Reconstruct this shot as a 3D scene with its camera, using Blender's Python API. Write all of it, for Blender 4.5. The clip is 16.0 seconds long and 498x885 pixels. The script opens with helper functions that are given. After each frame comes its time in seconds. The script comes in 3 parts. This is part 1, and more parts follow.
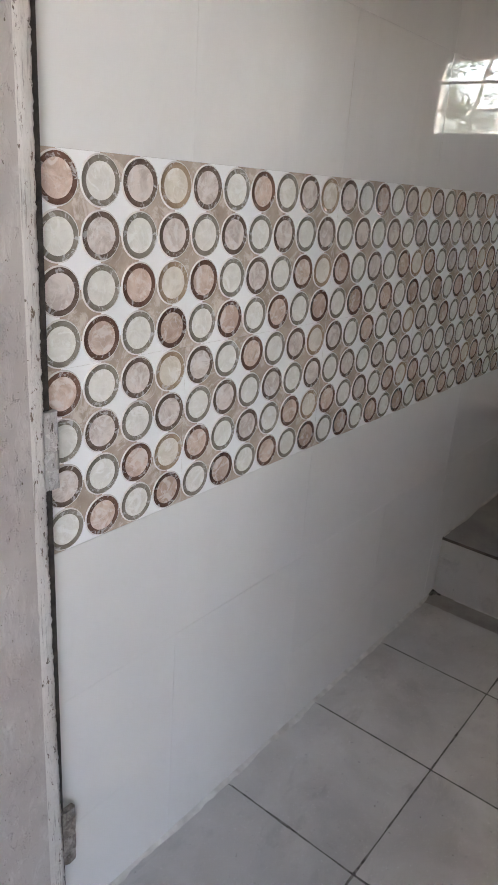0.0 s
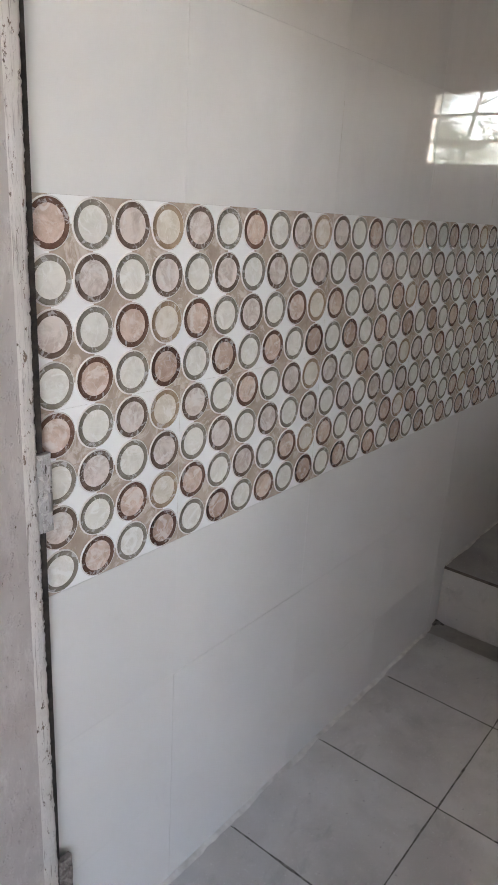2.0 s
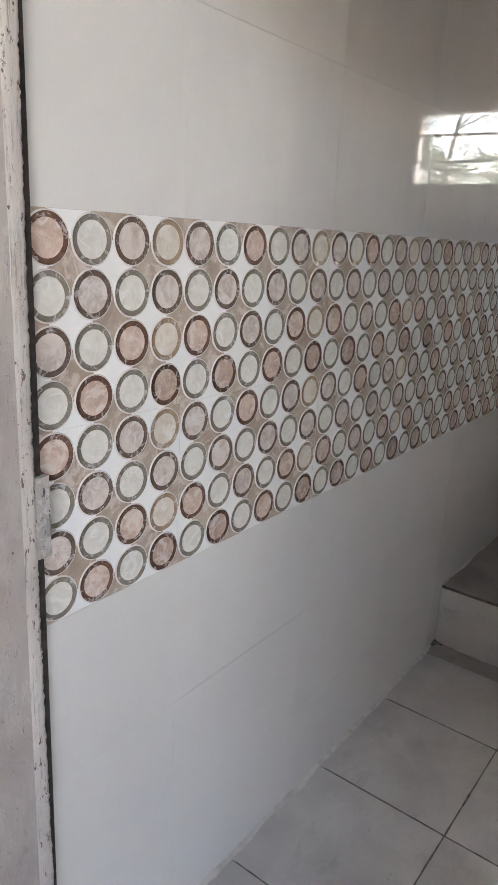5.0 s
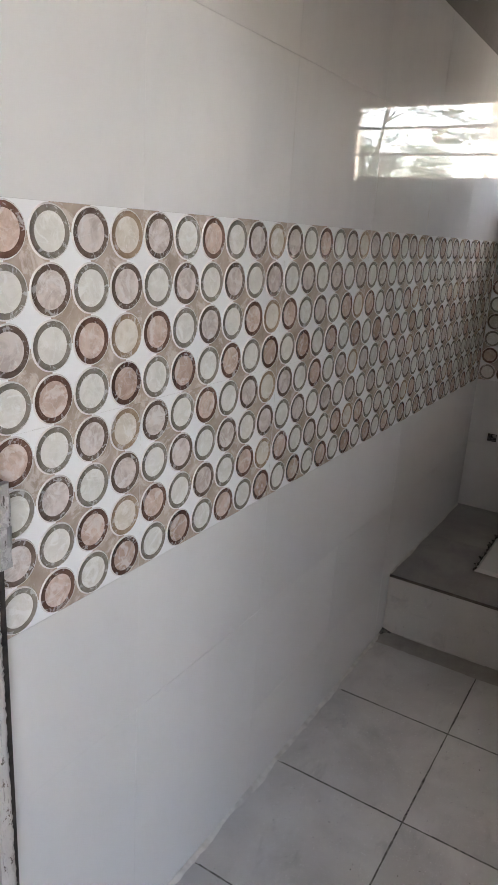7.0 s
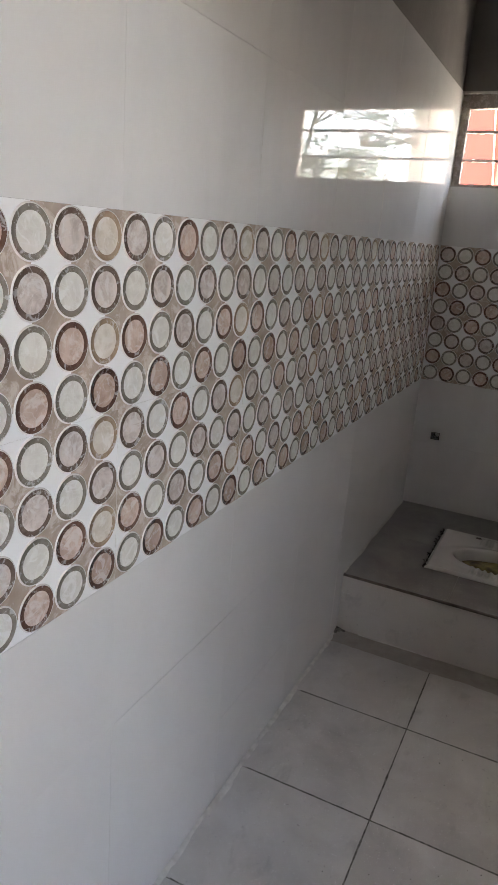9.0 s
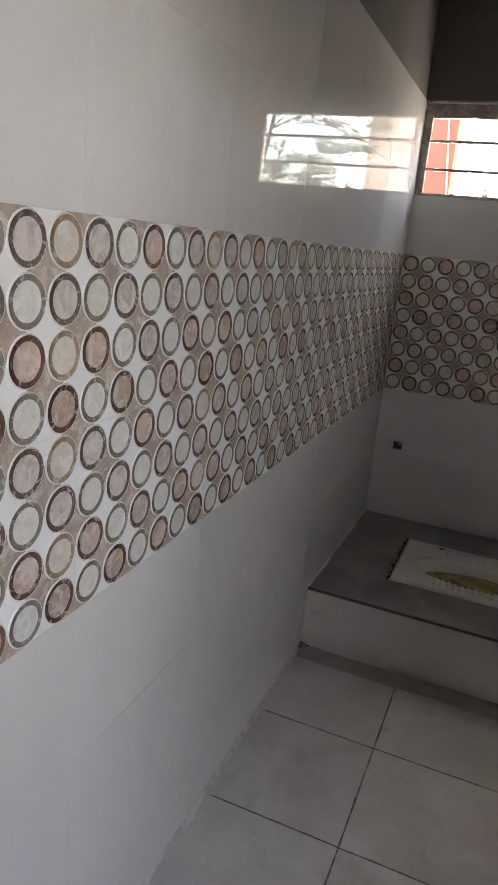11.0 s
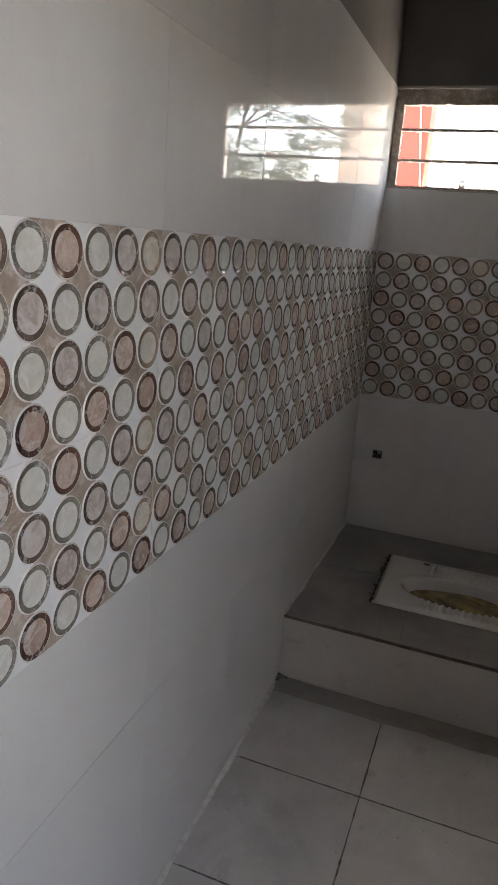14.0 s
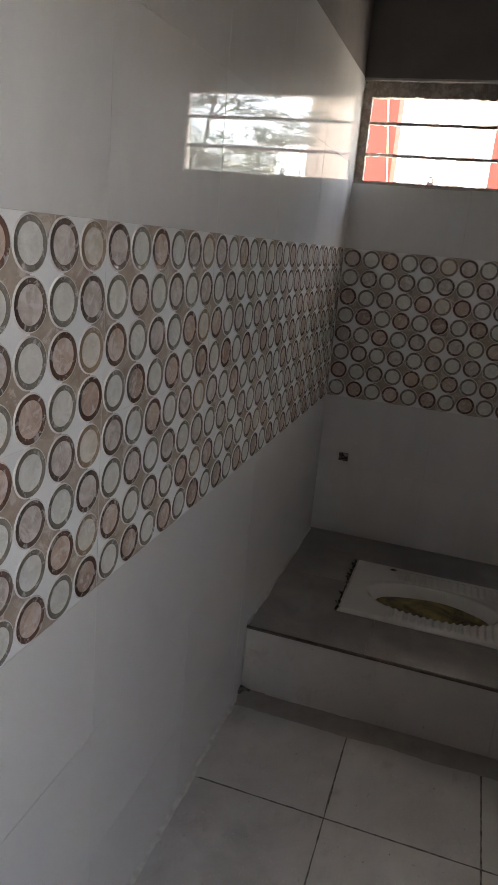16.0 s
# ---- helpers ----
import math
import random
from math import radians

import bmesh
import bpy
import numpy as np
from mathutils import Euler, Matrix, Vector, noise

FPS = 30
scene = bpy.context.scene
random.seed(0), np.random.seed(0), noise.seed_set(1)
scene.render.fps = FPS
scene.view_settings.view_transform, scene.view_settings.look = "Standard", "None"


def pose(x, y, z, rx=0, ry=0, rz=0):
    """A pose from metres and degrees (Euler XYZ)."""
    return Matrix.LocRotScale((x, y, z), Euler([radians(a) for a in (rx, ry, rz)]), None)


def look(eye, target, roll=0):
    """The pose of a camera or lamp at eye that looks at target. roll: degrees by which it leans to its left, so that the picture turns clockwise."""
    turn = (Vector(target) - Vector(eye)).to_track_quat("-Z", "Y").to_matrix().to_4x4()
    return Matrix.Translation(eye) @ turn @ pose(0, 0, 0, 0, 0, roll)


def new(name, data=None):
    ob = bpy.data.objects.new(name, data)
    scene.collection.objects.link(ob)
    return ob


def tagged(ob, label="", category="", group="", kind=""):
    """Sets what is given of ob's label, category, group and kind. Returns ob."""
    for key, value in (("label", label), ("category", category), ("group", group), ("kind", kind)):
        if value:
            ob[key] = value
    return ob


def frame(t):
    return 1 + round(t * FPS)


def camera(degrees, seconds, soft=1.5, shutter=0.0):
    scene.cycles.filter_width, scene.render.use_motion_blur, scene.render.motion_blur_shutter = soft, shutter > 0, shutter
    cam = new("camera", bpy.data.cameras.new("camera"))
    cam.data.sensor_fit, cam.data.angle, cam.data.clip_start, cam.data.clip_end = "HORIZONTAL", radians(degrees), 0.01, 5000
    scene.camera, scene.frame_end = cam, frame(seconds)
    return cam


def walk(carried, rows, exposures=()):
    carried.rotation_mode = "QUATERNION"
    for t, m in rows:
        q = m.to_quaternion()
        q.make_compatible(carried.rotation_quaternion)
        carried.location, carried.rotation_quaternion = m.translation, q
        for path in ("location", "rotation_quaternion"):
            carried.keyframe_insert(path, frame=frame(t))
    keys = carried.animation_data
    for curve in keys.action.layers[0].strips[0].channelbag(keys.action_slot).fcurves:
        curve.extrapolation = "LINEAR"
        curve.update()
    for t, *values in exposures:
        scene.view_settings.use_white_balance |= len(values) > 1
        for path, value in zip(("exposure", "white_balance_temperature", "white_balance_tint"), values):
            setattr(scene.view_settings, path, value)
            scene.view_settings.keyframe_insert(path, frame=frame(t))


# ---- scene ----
cam = camera(39.9, 16.0)
PATH = [
    (0, (0.816, -0.86, 1.419), (-0.327, 0.625, 0.722), 4.2),
    (0.5, (0.816, -0.857, 1.428), (-0.328, 0.638, 0.752), 3.7),
    (1, (0.812, -0.856, 1.436), (-0.324, 0.66, 0.794), 3.9),
    (1.5, (0.812, -0.85, 1.439), (-0.355, 0.652, 0.821), 3.4),
    (2, (0.816, -0.845, 1.437), (-0.35, 0.654, 0.809), 3.3),
    (2.5, (0.809, -0.844, 1.435), (-0.361, 0.647, 0.797), 3.4),
    (3, (0.807, -0.839, 1.44), (-0.358, 0.659, 0.81), 3.4),
    (5.3, (0.772, -0.839, 1.424), (-0.366, 0.706, 0.86), 2.6),
    (5.5, (0.769, -0.839, 1.425), (-0.349, 0.718, 0.855), 2.6),
    (6, (0.75, -0.834, 1.426), (-0.329, 0.747, 0.847), 2.6),
    (6.5, (0.733, -0.841, 1.426), (-0.293, 0.776, 0.849), 2.6),
    (7, (0.717, -0.843, 1.428), (-0.267, 0.797, 0.841), 3.6),
    (7.5, (0.707, -0.843, 1.429), (-0.248, 0.81, 0.833), 3.6),
    (8, (0.687, -0.854, 1.43), (-0.21, 0.835, 0.846), 4.2),
    (8.5, (0.658, -0.856, 1.427), (-0.199, 0.854, 0.841), 3.9),
    (9, (0.633, -0.863, 1.429), (-0.174, 0.873, 0.852), 4.5),
    (9.2, (0.628, -0.87, 1.43), (-0.154, 0.879, 0.855), 4.3),
    (11.3, (0.576, -0.785, 1.435), (-0.116, 1.008, 0.878), 5.7),
    (11.5, (0.575, -0.772, 1.437), (-0.135, 1.012, 0.878), 5.3),
    (12, (0.566, -0.742, 1.436), (-0.102, 1.056, 0.869), 4.8),
    (12.5, (0.561, -0.716, 1.433), (-0.083, 1.087, 0.856), 4.9),
    (13, (0.556, -0.678, 1.435), (-0.071, 1.133, 0.863), 4.8),
    (13.5, (0.556, -0.643, 1.437), (-0.075, 1.168, 0.869), 4.5),
    (14, (0.547, -0.59, 1.439), (-0.098, 1.22, 0.884), 4.4),
    (14.5, (0.547, -0.551, 1.437), (-0.085, 1.268, 0.896), 4.3),
    (15, (0.542, -0.539, 1.434), (-0.044, 1.293, 0.884), 4.8),
    (15.5, (0.538, -0.518, 1.436), (-0.033, 1.323, 0.902), 5.0),
    (16, (0.531, -0.489, 1.438), (-0.024, 1.35, 0.879), 5.3),
]
LIFT = 0.97
walk(cam, [(t, look(eye, target, roll)) for t, eye, target, roll in PATH],
     exposures=[(t, e + LIFT, 6950, 11) for t, e in ((0.0, 3.67), (3.0, 3.63), (6.0, 3.64), (9.0, 3.47), (11.5, 3.23), (13.5, 3.17), (16.0, 3.0))])

# ---- world and sun: bright overcast day ----
world = bpy.data.worlds.new("world")
scene.world = world
world.use_nodes = True
wn, wl = world.node_tree.nodes, world.node_tree.links
sky = wn.new("ShaderNodeTexSky")
sky.sky_type = 'NISHITA'
sky.sun_disc = False
sky.sun_elevation = radians(60)
sky.sun_rotation = radians(-35)
sky.air_density, sky.dust_density, sky.ozone_density = 1.0, 4.0, 1.0
haze = wn.new("ShaderNodeHueSaturation")
haze.inputs["Saturation"].default_value = 0.78
wl.new(sky.outputs[0], haze.inputs["Color"])
wl.new(haze.outputs[0], wn["Background"].inputs[0])
wn["Background"].inputs[1].default_value = 0.15

sun_data = bpy.data.lights.new("sun", 'SUN')
sun_data.energy, sun_data.angle, sun_data.color = 3.0, radians(6), (1.0, 0.982, 0.952)
sun = new("sun", sun_data)
sun.matrix_world = look((0, 0, 0), (0.28, -0.40, -0.87))


# ---- materials ----
class Mat:
    """A small builder for node materials."""

    def __init__(self, name, color=(0.5, 0.5, 0.5), rough=0.5, metal=0.0, spec=0.5):
        self.m = bpy.data.materials.new(name)
        self.m.use_nodes = True
        self.n, self.l = self.m.node_tree.nodes, self.m.node_tree.links
        self.b = self.n["Principled BSDF"]
        self.b.inputs["Base Color"].default_value = (*color, 1)
        self.b.inputs["Roughness"].default_value = rough
        self.b.inputs["Metallic"].default_value = metal
        self.b.inputs["Specular IOR Level"].default_value = spec
        self.co = self.n.new("ShaderNodeTexCoord").outputs["Object"]
        self.rand = None

    def shifted(self):
        """Object coordinates moved by a random amount for each object."""
        info = self.n.new("ShaderNodeObjectInfo")
        mul = self.n.new("ShaderNodeMath")
        mul.operation = 'MULTIPLY'
        mul.inputs[1].default_value = 37.0
        self.l.new(info.outputs["Random"], mul.inputs[0])
        add = self.n.new("ShaderNodeVectorMath")
        self.l.new(self.co, add.inputs[0])
        self.l.new(mul.outputs[0], add.inputs[1])
        self.co = add.outputs[0]
        self.rand = info.outputs["Random"]
        return self

    def noise(self, scale, detail=4.0, rough=0.6, distort=0.0, stretch=(1, 1, 1)):
        mp = self.n.new("ShaderNodeMapping")
        mp.inputs["Scale"].default_value = stretch
        self.l.new(self.co, mp.inputs[0])
        t = self.n.new("ShaderNodeTexNoise")
        t.inputs["Scale"].default_value = scale
        t.inputs["Detail"].default_value = detail
        t.inputs["Roughness"].default_value = rough
        t.inputs["Distortion"].default_value = distort
        self.l.new(mp.outputs[0], t.inputs["Vector"])
        return t.outputs["Fac"]

    def ramp(self, fac, stops):
        r = self.n.new("ShaderNodeValToRGB")
        while len(r.color_ramp.elements) < len(stops):
            r.color_ramp.elements.new(0.5)
        for e, (p, c) in zip(r.color_ramp.elements, stops):
            e.position = p
            e.color = (*c, 1) if len(c) == 3 else c
        self.l.new(fac, r.inputs[0])
        return r.outputs[0]

    def mix(self, fac, a, b, mode='MIX'):
        x = self.n.new("ShaderNodeMix")
        x.data_type, x.blend_type = 'RGBA', mode
        for sock, v in ((x.inputs[0], fac), (x.inputs[6], a), (x.inputs[7], b)):
            if isinstance(v, (int, float)):
                sock.default_value = v
            elif isinstance(v, tuple):
                sock.default_value = (*v, 1)
            else:
                self.l.new(v, sock)
        return x.outputs[2]

    def range(self, fac, lo, hi, a=0.0, b=1.0):
        r = self.n.new("ShaderNodeMapRange")
        for i, v in enumerate((lo, hi, a, b)):
            r.inputs[i + 1].default_value = v
        self.l.new(fac, r.inputs[0])
        return r.outputs[0]

    def color(self, s):
        self.l.new(s, self.b.inputs["Base Color"])
        return self

    def rough(self, s):
        self.l.new(s, self.b.inputs["Roughness"])
        return self

    def bump(self, fac, strength=0.2, dist=0.002):
        bp = self.n.new("ShaderNodeBump")
        bp.inputs["Strength"].default_value = strength
        bp.inputs["Distance"].default_value = dist
        self.l.new(fac, bp.inputs["Height"])
        last = self.b.inputs["Normal"].links
        if last:
            self.l.new(last[0].from_socket, bp.inputs["Normal"])
        self.l.new(bp.outputs[0], self.b.inputs["Normal"])
        return self


def glazed(name, a, b, rough_lo=0.05, rough_hi=0.2, streaks=0.0, dirt=0.16):
    """Glazed ceramic with faint clouding, dust smears and a slightly wavy gloss."""
    m = Mat(name, a).shifted()
    cloud = m.noise(3.0, 3)
    speck = m.ramp(m.noise(160, 2), [(0.0, (0.4, 0.37, 0.33)), (0.29, (1, 1, 1))])
    base = m.mix(m.range(cloud, 0.3, 0.7), a, b)
    wiped = m.range(m.noise(2.6, 5, 0.65, 0.6, (2.2, 0.8, 1)), 0.45, 0.72, 0.0, dirt)
    base = m.mix(wiped, base, tuple(0.62 * c for c in b))
    m.color(m.mix(0.35, base, speck, 'MULTIPLY'))
    m.rough(m.range(m.noise(7.0, 5, 0.65, 0.4), 0.35, 0.75, 0.32, 0.46))
    m.b.inputs["Specular IOR Level"].default_value = 0.08
    m.b.inputs["Coat Weight"].default_value = 0.75
    gloss = m.range(m.noise(4.0, 5, 0.65, 0.5), 0.35, 0.75, rough_lo, rough_hi)
    if streaks:
        runs = m.range(m.noise(16, 4, 0.6, 0.15, (1.0, 0.06, 1.0)), 0.6, 0.74, 0.0, streaks)
        add = m.n.new("ShaderNodeMath")
        m.l.new(gloss, add.inputs[0])
        m.l.new(runs, add.inputs[1])
        gloss = add.outputs[0]
    m.l.new(gloss, m.b.inputs["Coat Roughness"])
    return m.m


M = {}
M["plain"] = glazed("plain_wall_tile", (0.775, 0.765, 0.745), (0.735, 0.725, 0.705), 0.006, 0.02, 0.12)
M["plain_low"] = glazed("dusty_lower_wall_tile", (0.765, 0.75, 0.725), (0.73, 0.715, 0.69), 0.12, 0.17, 0.0, 0.06)
M["tile_edge"] = Mat("tile_edge", (0.55, 0.52, 0.47), 0.6).m


def medallion_mats(key, disc_a, disc_b, ring_a, ring_b):
    disc_a, disc_b = (tuple(min(0.85, 1.2 * c) for c in col) for col in (disc_a, disc_b))
    ring_a, ring_b = (tuple(0.95 * c for c in col) for col in (ring_a, ring_b))
    m = Mat("disc_" + key, disc_a).shifted()
    vein = m.ramp(m.noise(34, 5, 0.65, 1.2), [(0.52, (0, 0, 0)), (0.6, (1, 1, 1))])
    body = m.mix(m.range(m.noise(26, 5, 0.65, 1.0), 0.4, 0.6), disc_a, tuple(0.95 * c for c in disc_b))
    light = tuple(min(0.85, 0.45 + 0.55 * c) for c in disc_b)
    crack = m.ramp(m.noise(20, 3, 0.5, 1.4), [(0.47, (0, 0, 0)), (0.5, (1, 1, 1)), (0.53, (0, 0, 0))])
    body = m.mix(m.range(crack, 0, 1, 0, 0.4), body, light)
    m.color(m.mix(m.range(vein, 0, 1, 0, 0.8), body, light)).rough(m.range(m.noise(30), 0.3, 0.7, 0.05, 0.15))
    r = Mat("ring_" + key, ring_a).shifted()
    chip = r.ramp(r.noise(62, 5, 0.72, 0.8), [(0.555, (0, 0, 0)), (0.6, (1, 1, 1))])
    body = r.mix(r.range(r.noise(45, 4, 0.65, 0.6), 0.35, 0.65), ring_a, ring_b)
    r.color(r.mix(r.range(chip, 0, 1, 0, 0.8), body, tuple(0.4 + 0.5 * c for c in ring_b)))
    r.rough(r.range(r.noise(30), 0.3, 0.7, 0.05, 0.15))
    return m.m, r.m


KINDS = {
    "W": medallion_mats("white", (0.66, 0.642, 0.595), (0.615, 0.592, 0.54), (0.20, 0.175, 0.145), (0.30, 0.27, 0.23)),
    "T": medallion_mats("taupe", (0.60, 0.53, 0.49), (0.46, 0.39, 0.35), (0.125, 0.085, 0.068), (0.20, 0.15, 0.12)),
    "R": medallion_mats("red", (0.58, 0.45, 0.38), (0.47, 0.345, 0.28), (0.125, 0.066, 0.047), (0.20, 0.115, 0.085)),
    "D": medallion_mats("dark", (0.46, 0.345, 0.285), (0.37, 0.26, 0.205), (0.085, 0.044, 0.033), (0.15, 0.085, 0.064)),
    "Y": medallion_mats("cream", (0.64, 0.59, 0.52), (0.58, 0.52, 0.44), (0.32, 0.225, 0.15), (0.42, 0.315, 0.225)),
}
rim = Mat("medallion_rim", (0.80, 0.765, 0.73), 0.1)
M["rim"] = rim.m
M["star_white"] = glazed("white_ground", (0.90, 0.90, 0.895), (0.88, 0.88, 0.87), 0.02, 0.06, 0.0, 0.03)
m = Mat("beige_ground", (0.42, 0.34, 0.26)).shifted()
v = m.ramp(m.noise(24, 6, 0.7, 1.2), [(0.5, (0, 0, 0)), (0.6, (1, 1, 1))])
m.color(m.mix(m.range(v, 0, 1, 0, 0.7), m.mix(m.range(m.noise(22, 4), 0.3, 0.7), (0.54, 0.445, 0.365), (0.36, 0.28, 0.22)), (0.70, 0.625, 0.56)))
m.rough(m.range(m.noise(20), 0.3, 0.7, 0.08, 0.2))
M["star_beige"] = m.m

m = Mat("grout", (0.32, 0.29, 0.25), 0.9)
m.color(m.mix(m.range(m.noise(5), 0.4, 0.6), (0.62, 0.60, 0.57), (0.46, 0.44, 0.41)))
M["grout"] = m.m

m = Mat("floor_grout", (0.06, 0.055, 0.05), 0.95)
m.color(m.mix(m.range(m.noise(11, 5), 0.42, 0.6), (0.05, 0.044, 0.04), (0.34, 0.32, 0.29)))
M["floor_grout"] = m.m


def dusty_tile(name, a, b, dust, lo=0.35, hi=0.6, dots=0.6):
    m = Mat(name, a).shifted()
    base = m.mix(m.range(m.noise(2.2, 4), 0.3, 0.7), a, b)
    smear = m.range(m.noise(4.0, 4, 0.6, 0.4), 0.42, 0.72, 0.0, 0.9)
    scuff = m.range(m.noise(11, 5, 0.7, 0.5, (1.0, 0.5, 1)), 0.56, 0.72, 0.0, 0.5)
    grit = m.range(m.noise(220, 2), 0.66, 0.72)
    spot = m.range(m.noise(90, 3, 0.6), 0.68, 0.74)
    c = m.mix(smear, base, dust)
    c = m.mix(scuff, c, tuple(0.62 * x for x in a))
    c = m.mix(m.range(grit, 0, 1, 0, 0.6), c, tuple(min(0.8, 1.7 * x) for x in dust))
    c = m.mix(m.range(spot, 0, 1, 0, dots), c, tuple(0.4 * x for x in a))
    m.color(c).rough(m.range(m.noise(6.0, 5, 0.7), 0.3, 0.7, lo, hi))
    m.bump(m.noise(300, 2), 0.05, 0.0006)
    return m.m


M["floor_tile"] = dusty_tile("grey_floor_tile", (0.49, 0.472, 0.445), (0.385, 0.367, 0.345), (0.58, 0.56, 0.53))
M["platform_tile"] = dusty_tile("dark_grey_platform_tile", (0.26, 0.248, 0.235), (0.225, 0.212, 0.2), (0.38, 0.355, 0.33), 0.32, 0.5, 0.2)
M["riser"] = dusty_tile("pale_riser_tile", (0.56, 0.525, 0.475), (0.50, 0.465, 0.42), (0.6, 0.56, 0.51), 0.32, 0.5)

m = Mat("pale_cement_smear", (0.6, 0.58, 0.55), 0.8)
m.color(m.mix(m.range(m.noise(25, 5), 0.35, 0.65), (0.70, 0.68, 0.64), (0.52, 0.495, 0.46)))
M["smear"] = m.m
m = Mat("dark_cement", (0.27, 0.24, 0.21), 0.6)
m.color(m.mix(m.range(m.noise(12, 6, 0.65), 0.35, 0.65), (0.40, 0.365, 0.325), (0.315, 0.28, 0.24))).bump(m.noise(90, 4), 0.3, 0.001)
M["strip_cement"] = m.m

m = Mat("cement_plaster", (0.2, 0.19, 0.18), 0.9)
m.color(m.mix(m.range(m.noise(1.6, 5), 0.3, 0.7), (0.15, 0.14, 0.132), (0.25, 0.235, 0.22))).bump(m.noise(60, 6), 0.5, 0.003)
M["cement"] = m.m

m = Mat("flaking_grey_paint", (0.45, 0.42, 0.40), 0.55)
flake = m.range(m.noise(38, 7, 0.72, 0.3, (1, 1, 0.4)), 0.5, 0.66)
c = m.mix(flake, (0.47, 0.428, 0.398), (0.55, 0.512, 0.482))
c = m.mix(m.range(m.noise(5, 4), 0.4, 0.65, 0, 0.5), c, (0.33, 0.27, 0.25))
c = m.mix(m.range(m.noise(120, 3, 0.6, 0, (1, 1, 0.5)), 0.69, 0.73), c, (0.12, 0.09, 0.07))
m.color(c).bump(flake, 0.35, 0.001)
m.bump(m.range(m.noise(75, 6, 0.7, 0.2, (1, 1, 0.6)), 0.56, 0.8), 0.8, 0.003)
m.bump(m.noise(9, 4, 0.6), 0.4, 0.006)
M["frame_paint"] = m.m

m = Mat("chipped_white_paint", (0.68, 0.645, 0.61), 0.5)
chips = m.range(m.noise(130, 5, 0.7, 0.3, (1, 1, 0.4)), 0.6, 0.64)
rust = m.mix(m.range(m.noise(14, 3), 0.4, 0.6), (0.10, 0.078, 0.064), (0.17, 0.115, 0.085))
c = m.mix(m.range(m.noise(9, 4), 0.3, 0.7), (0.66, 0.625, 0.59), (0.54, 0.505, 0.47))
c = m.mix(m.range(m.noise(170, 4, 0.7, 0, (1, 1, 0.05)), 0.56, 0.66, 0, 0.75), c, (0.20, 0.175, 0.15))
m.color(m.mix(chips, c, rust)).bump(m.noise(110, 6, 0.75, 0, (1, 1, 0.3)), 0.9, 0.0025)
M["strip_paint"] = m.m

# near-black: the recess's shade is put into the colour together with grime
m = Mat("shaded_rebate_paint", (0.2, 0.185, 0.17), 0.8)
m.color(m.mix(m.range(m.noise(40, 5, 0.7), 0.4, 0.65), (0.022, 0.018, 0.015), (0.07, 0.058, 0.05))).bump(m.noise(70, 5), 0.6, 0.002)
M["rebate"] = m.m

m = Mat("painted_hinge_steel", (0.45, 0.43, 0.41), 0.5)
fl = m.range(m.noise(60, 5, 0.7, 0.5), 0.5, 0.55)
c = m.mix(fl, (0.40, 0.38, 0.36), (0.52, 0.50, 0.48))
pit = m.range(m.noise(95, 5, 0.7, 0.4, (1, 1, 0.5)), 0.57, 0.62)
m.color(m.mix(pit, c, (0.07, 0.055, 0.045))).bump(fl, 0.6, 0.001)
m.bump(m.noise(140, 4), 0.8, 0.002)
M["hinge"] = m.m
# grime of the low hinge; also carries the shade of the right window jamb
m = Mat("grimy_shaded_steel", (0.2, 0.17, 0.14), 0.75)
m.color(m.mix(m.range(m.noise(60, 6, 0.7), 0.4, 0.62), (0.12, 0.098, 0.082), (0.33, 0.29, 0.26))).bump(m.noise(100, 6, 0.7), 1.0, 0.003)
M["grimy"] = m.m
M["bare_steel"] = Mat("bare_steel", (0.5, 0.49, 0.47), 0.35, 1.0).m

m = Mat("window_frame_paint", (0.2, 0.17, 0.15), 0.6)
m.color(m.mix(m.range(m.noise(40, 5, 0.7), 0.45, 0.6), (0.26, 0.22, 0.19), (0.42, 0.37, 0.33))).bump(m.noise(80, 5), 0.6, 0.002)
M["window_frame"] = m.m

# bars and hasp: the bright window's glare is put into this pale colour
m = Mat("glare_bar_paint", (0.55, 0.47, 0.4), 0.6)
m.color(m.mix(m.range(m.noise(60, 5, 0.7), 0.42, 0.62), (0.70, 0.61, 0.54), (0.46, 0.38, 0.33))).bump(m.noise(80, 5), 0.6, 0.002)
M["bar"] = m.m

m = Mat("sill_plaster", (0.5, 0.48, 0.45), 0.8)
m.color(m.mix(m.range(m.noise(12, 5), 0.35, 0.65), (0.5, 0.48, 0.45), (0.36, 0.345, 0.32))).bump(m.noise(90, 4), 0.4, 0.002)
M["plaster"] = m.m

m = Mat("white_sanitary_ware", (0.78, 0.77, 0.74), 0.15)
dirt = m.range(m.noise(14, 4, 0.6, 0.2), 0.5, 0.9)
m.color(m.mix(m.range(dirt, 0, 1, 0, 0.3), (0.76, 0.75, 0.72), (0.5, 0.45, 0.39)))
m.rough(m.range(m.noise(18, 4), 0.3, 0.7, 0.1, 0.22))
M["ceramic"] = m.m
m = Mat("yellow_brown_residue", (0.3, 0.22, 0.05), 0.3)
m.color(m.mix(m.range(m.noise(9, 6, 0.65, 0.6), 0.42, 0.6), (0.42, 0.34, 0.11), (0.12, 0.075, 0.035)))
M["residue"] = m.m
m = Mat("brown_edge", (0.09, 0.07, 0.055), 0.7)
m.color(m.mix(m.range(m.noise(30, 5), 0.35, 0.65), (0.07, 0.055, 0.045), (0.15, 0.12, 0.1)))
M["nosing"] = m.m
m = Mat("mortar_rubble", (0.07, 0.06, 0.05), 0.95)
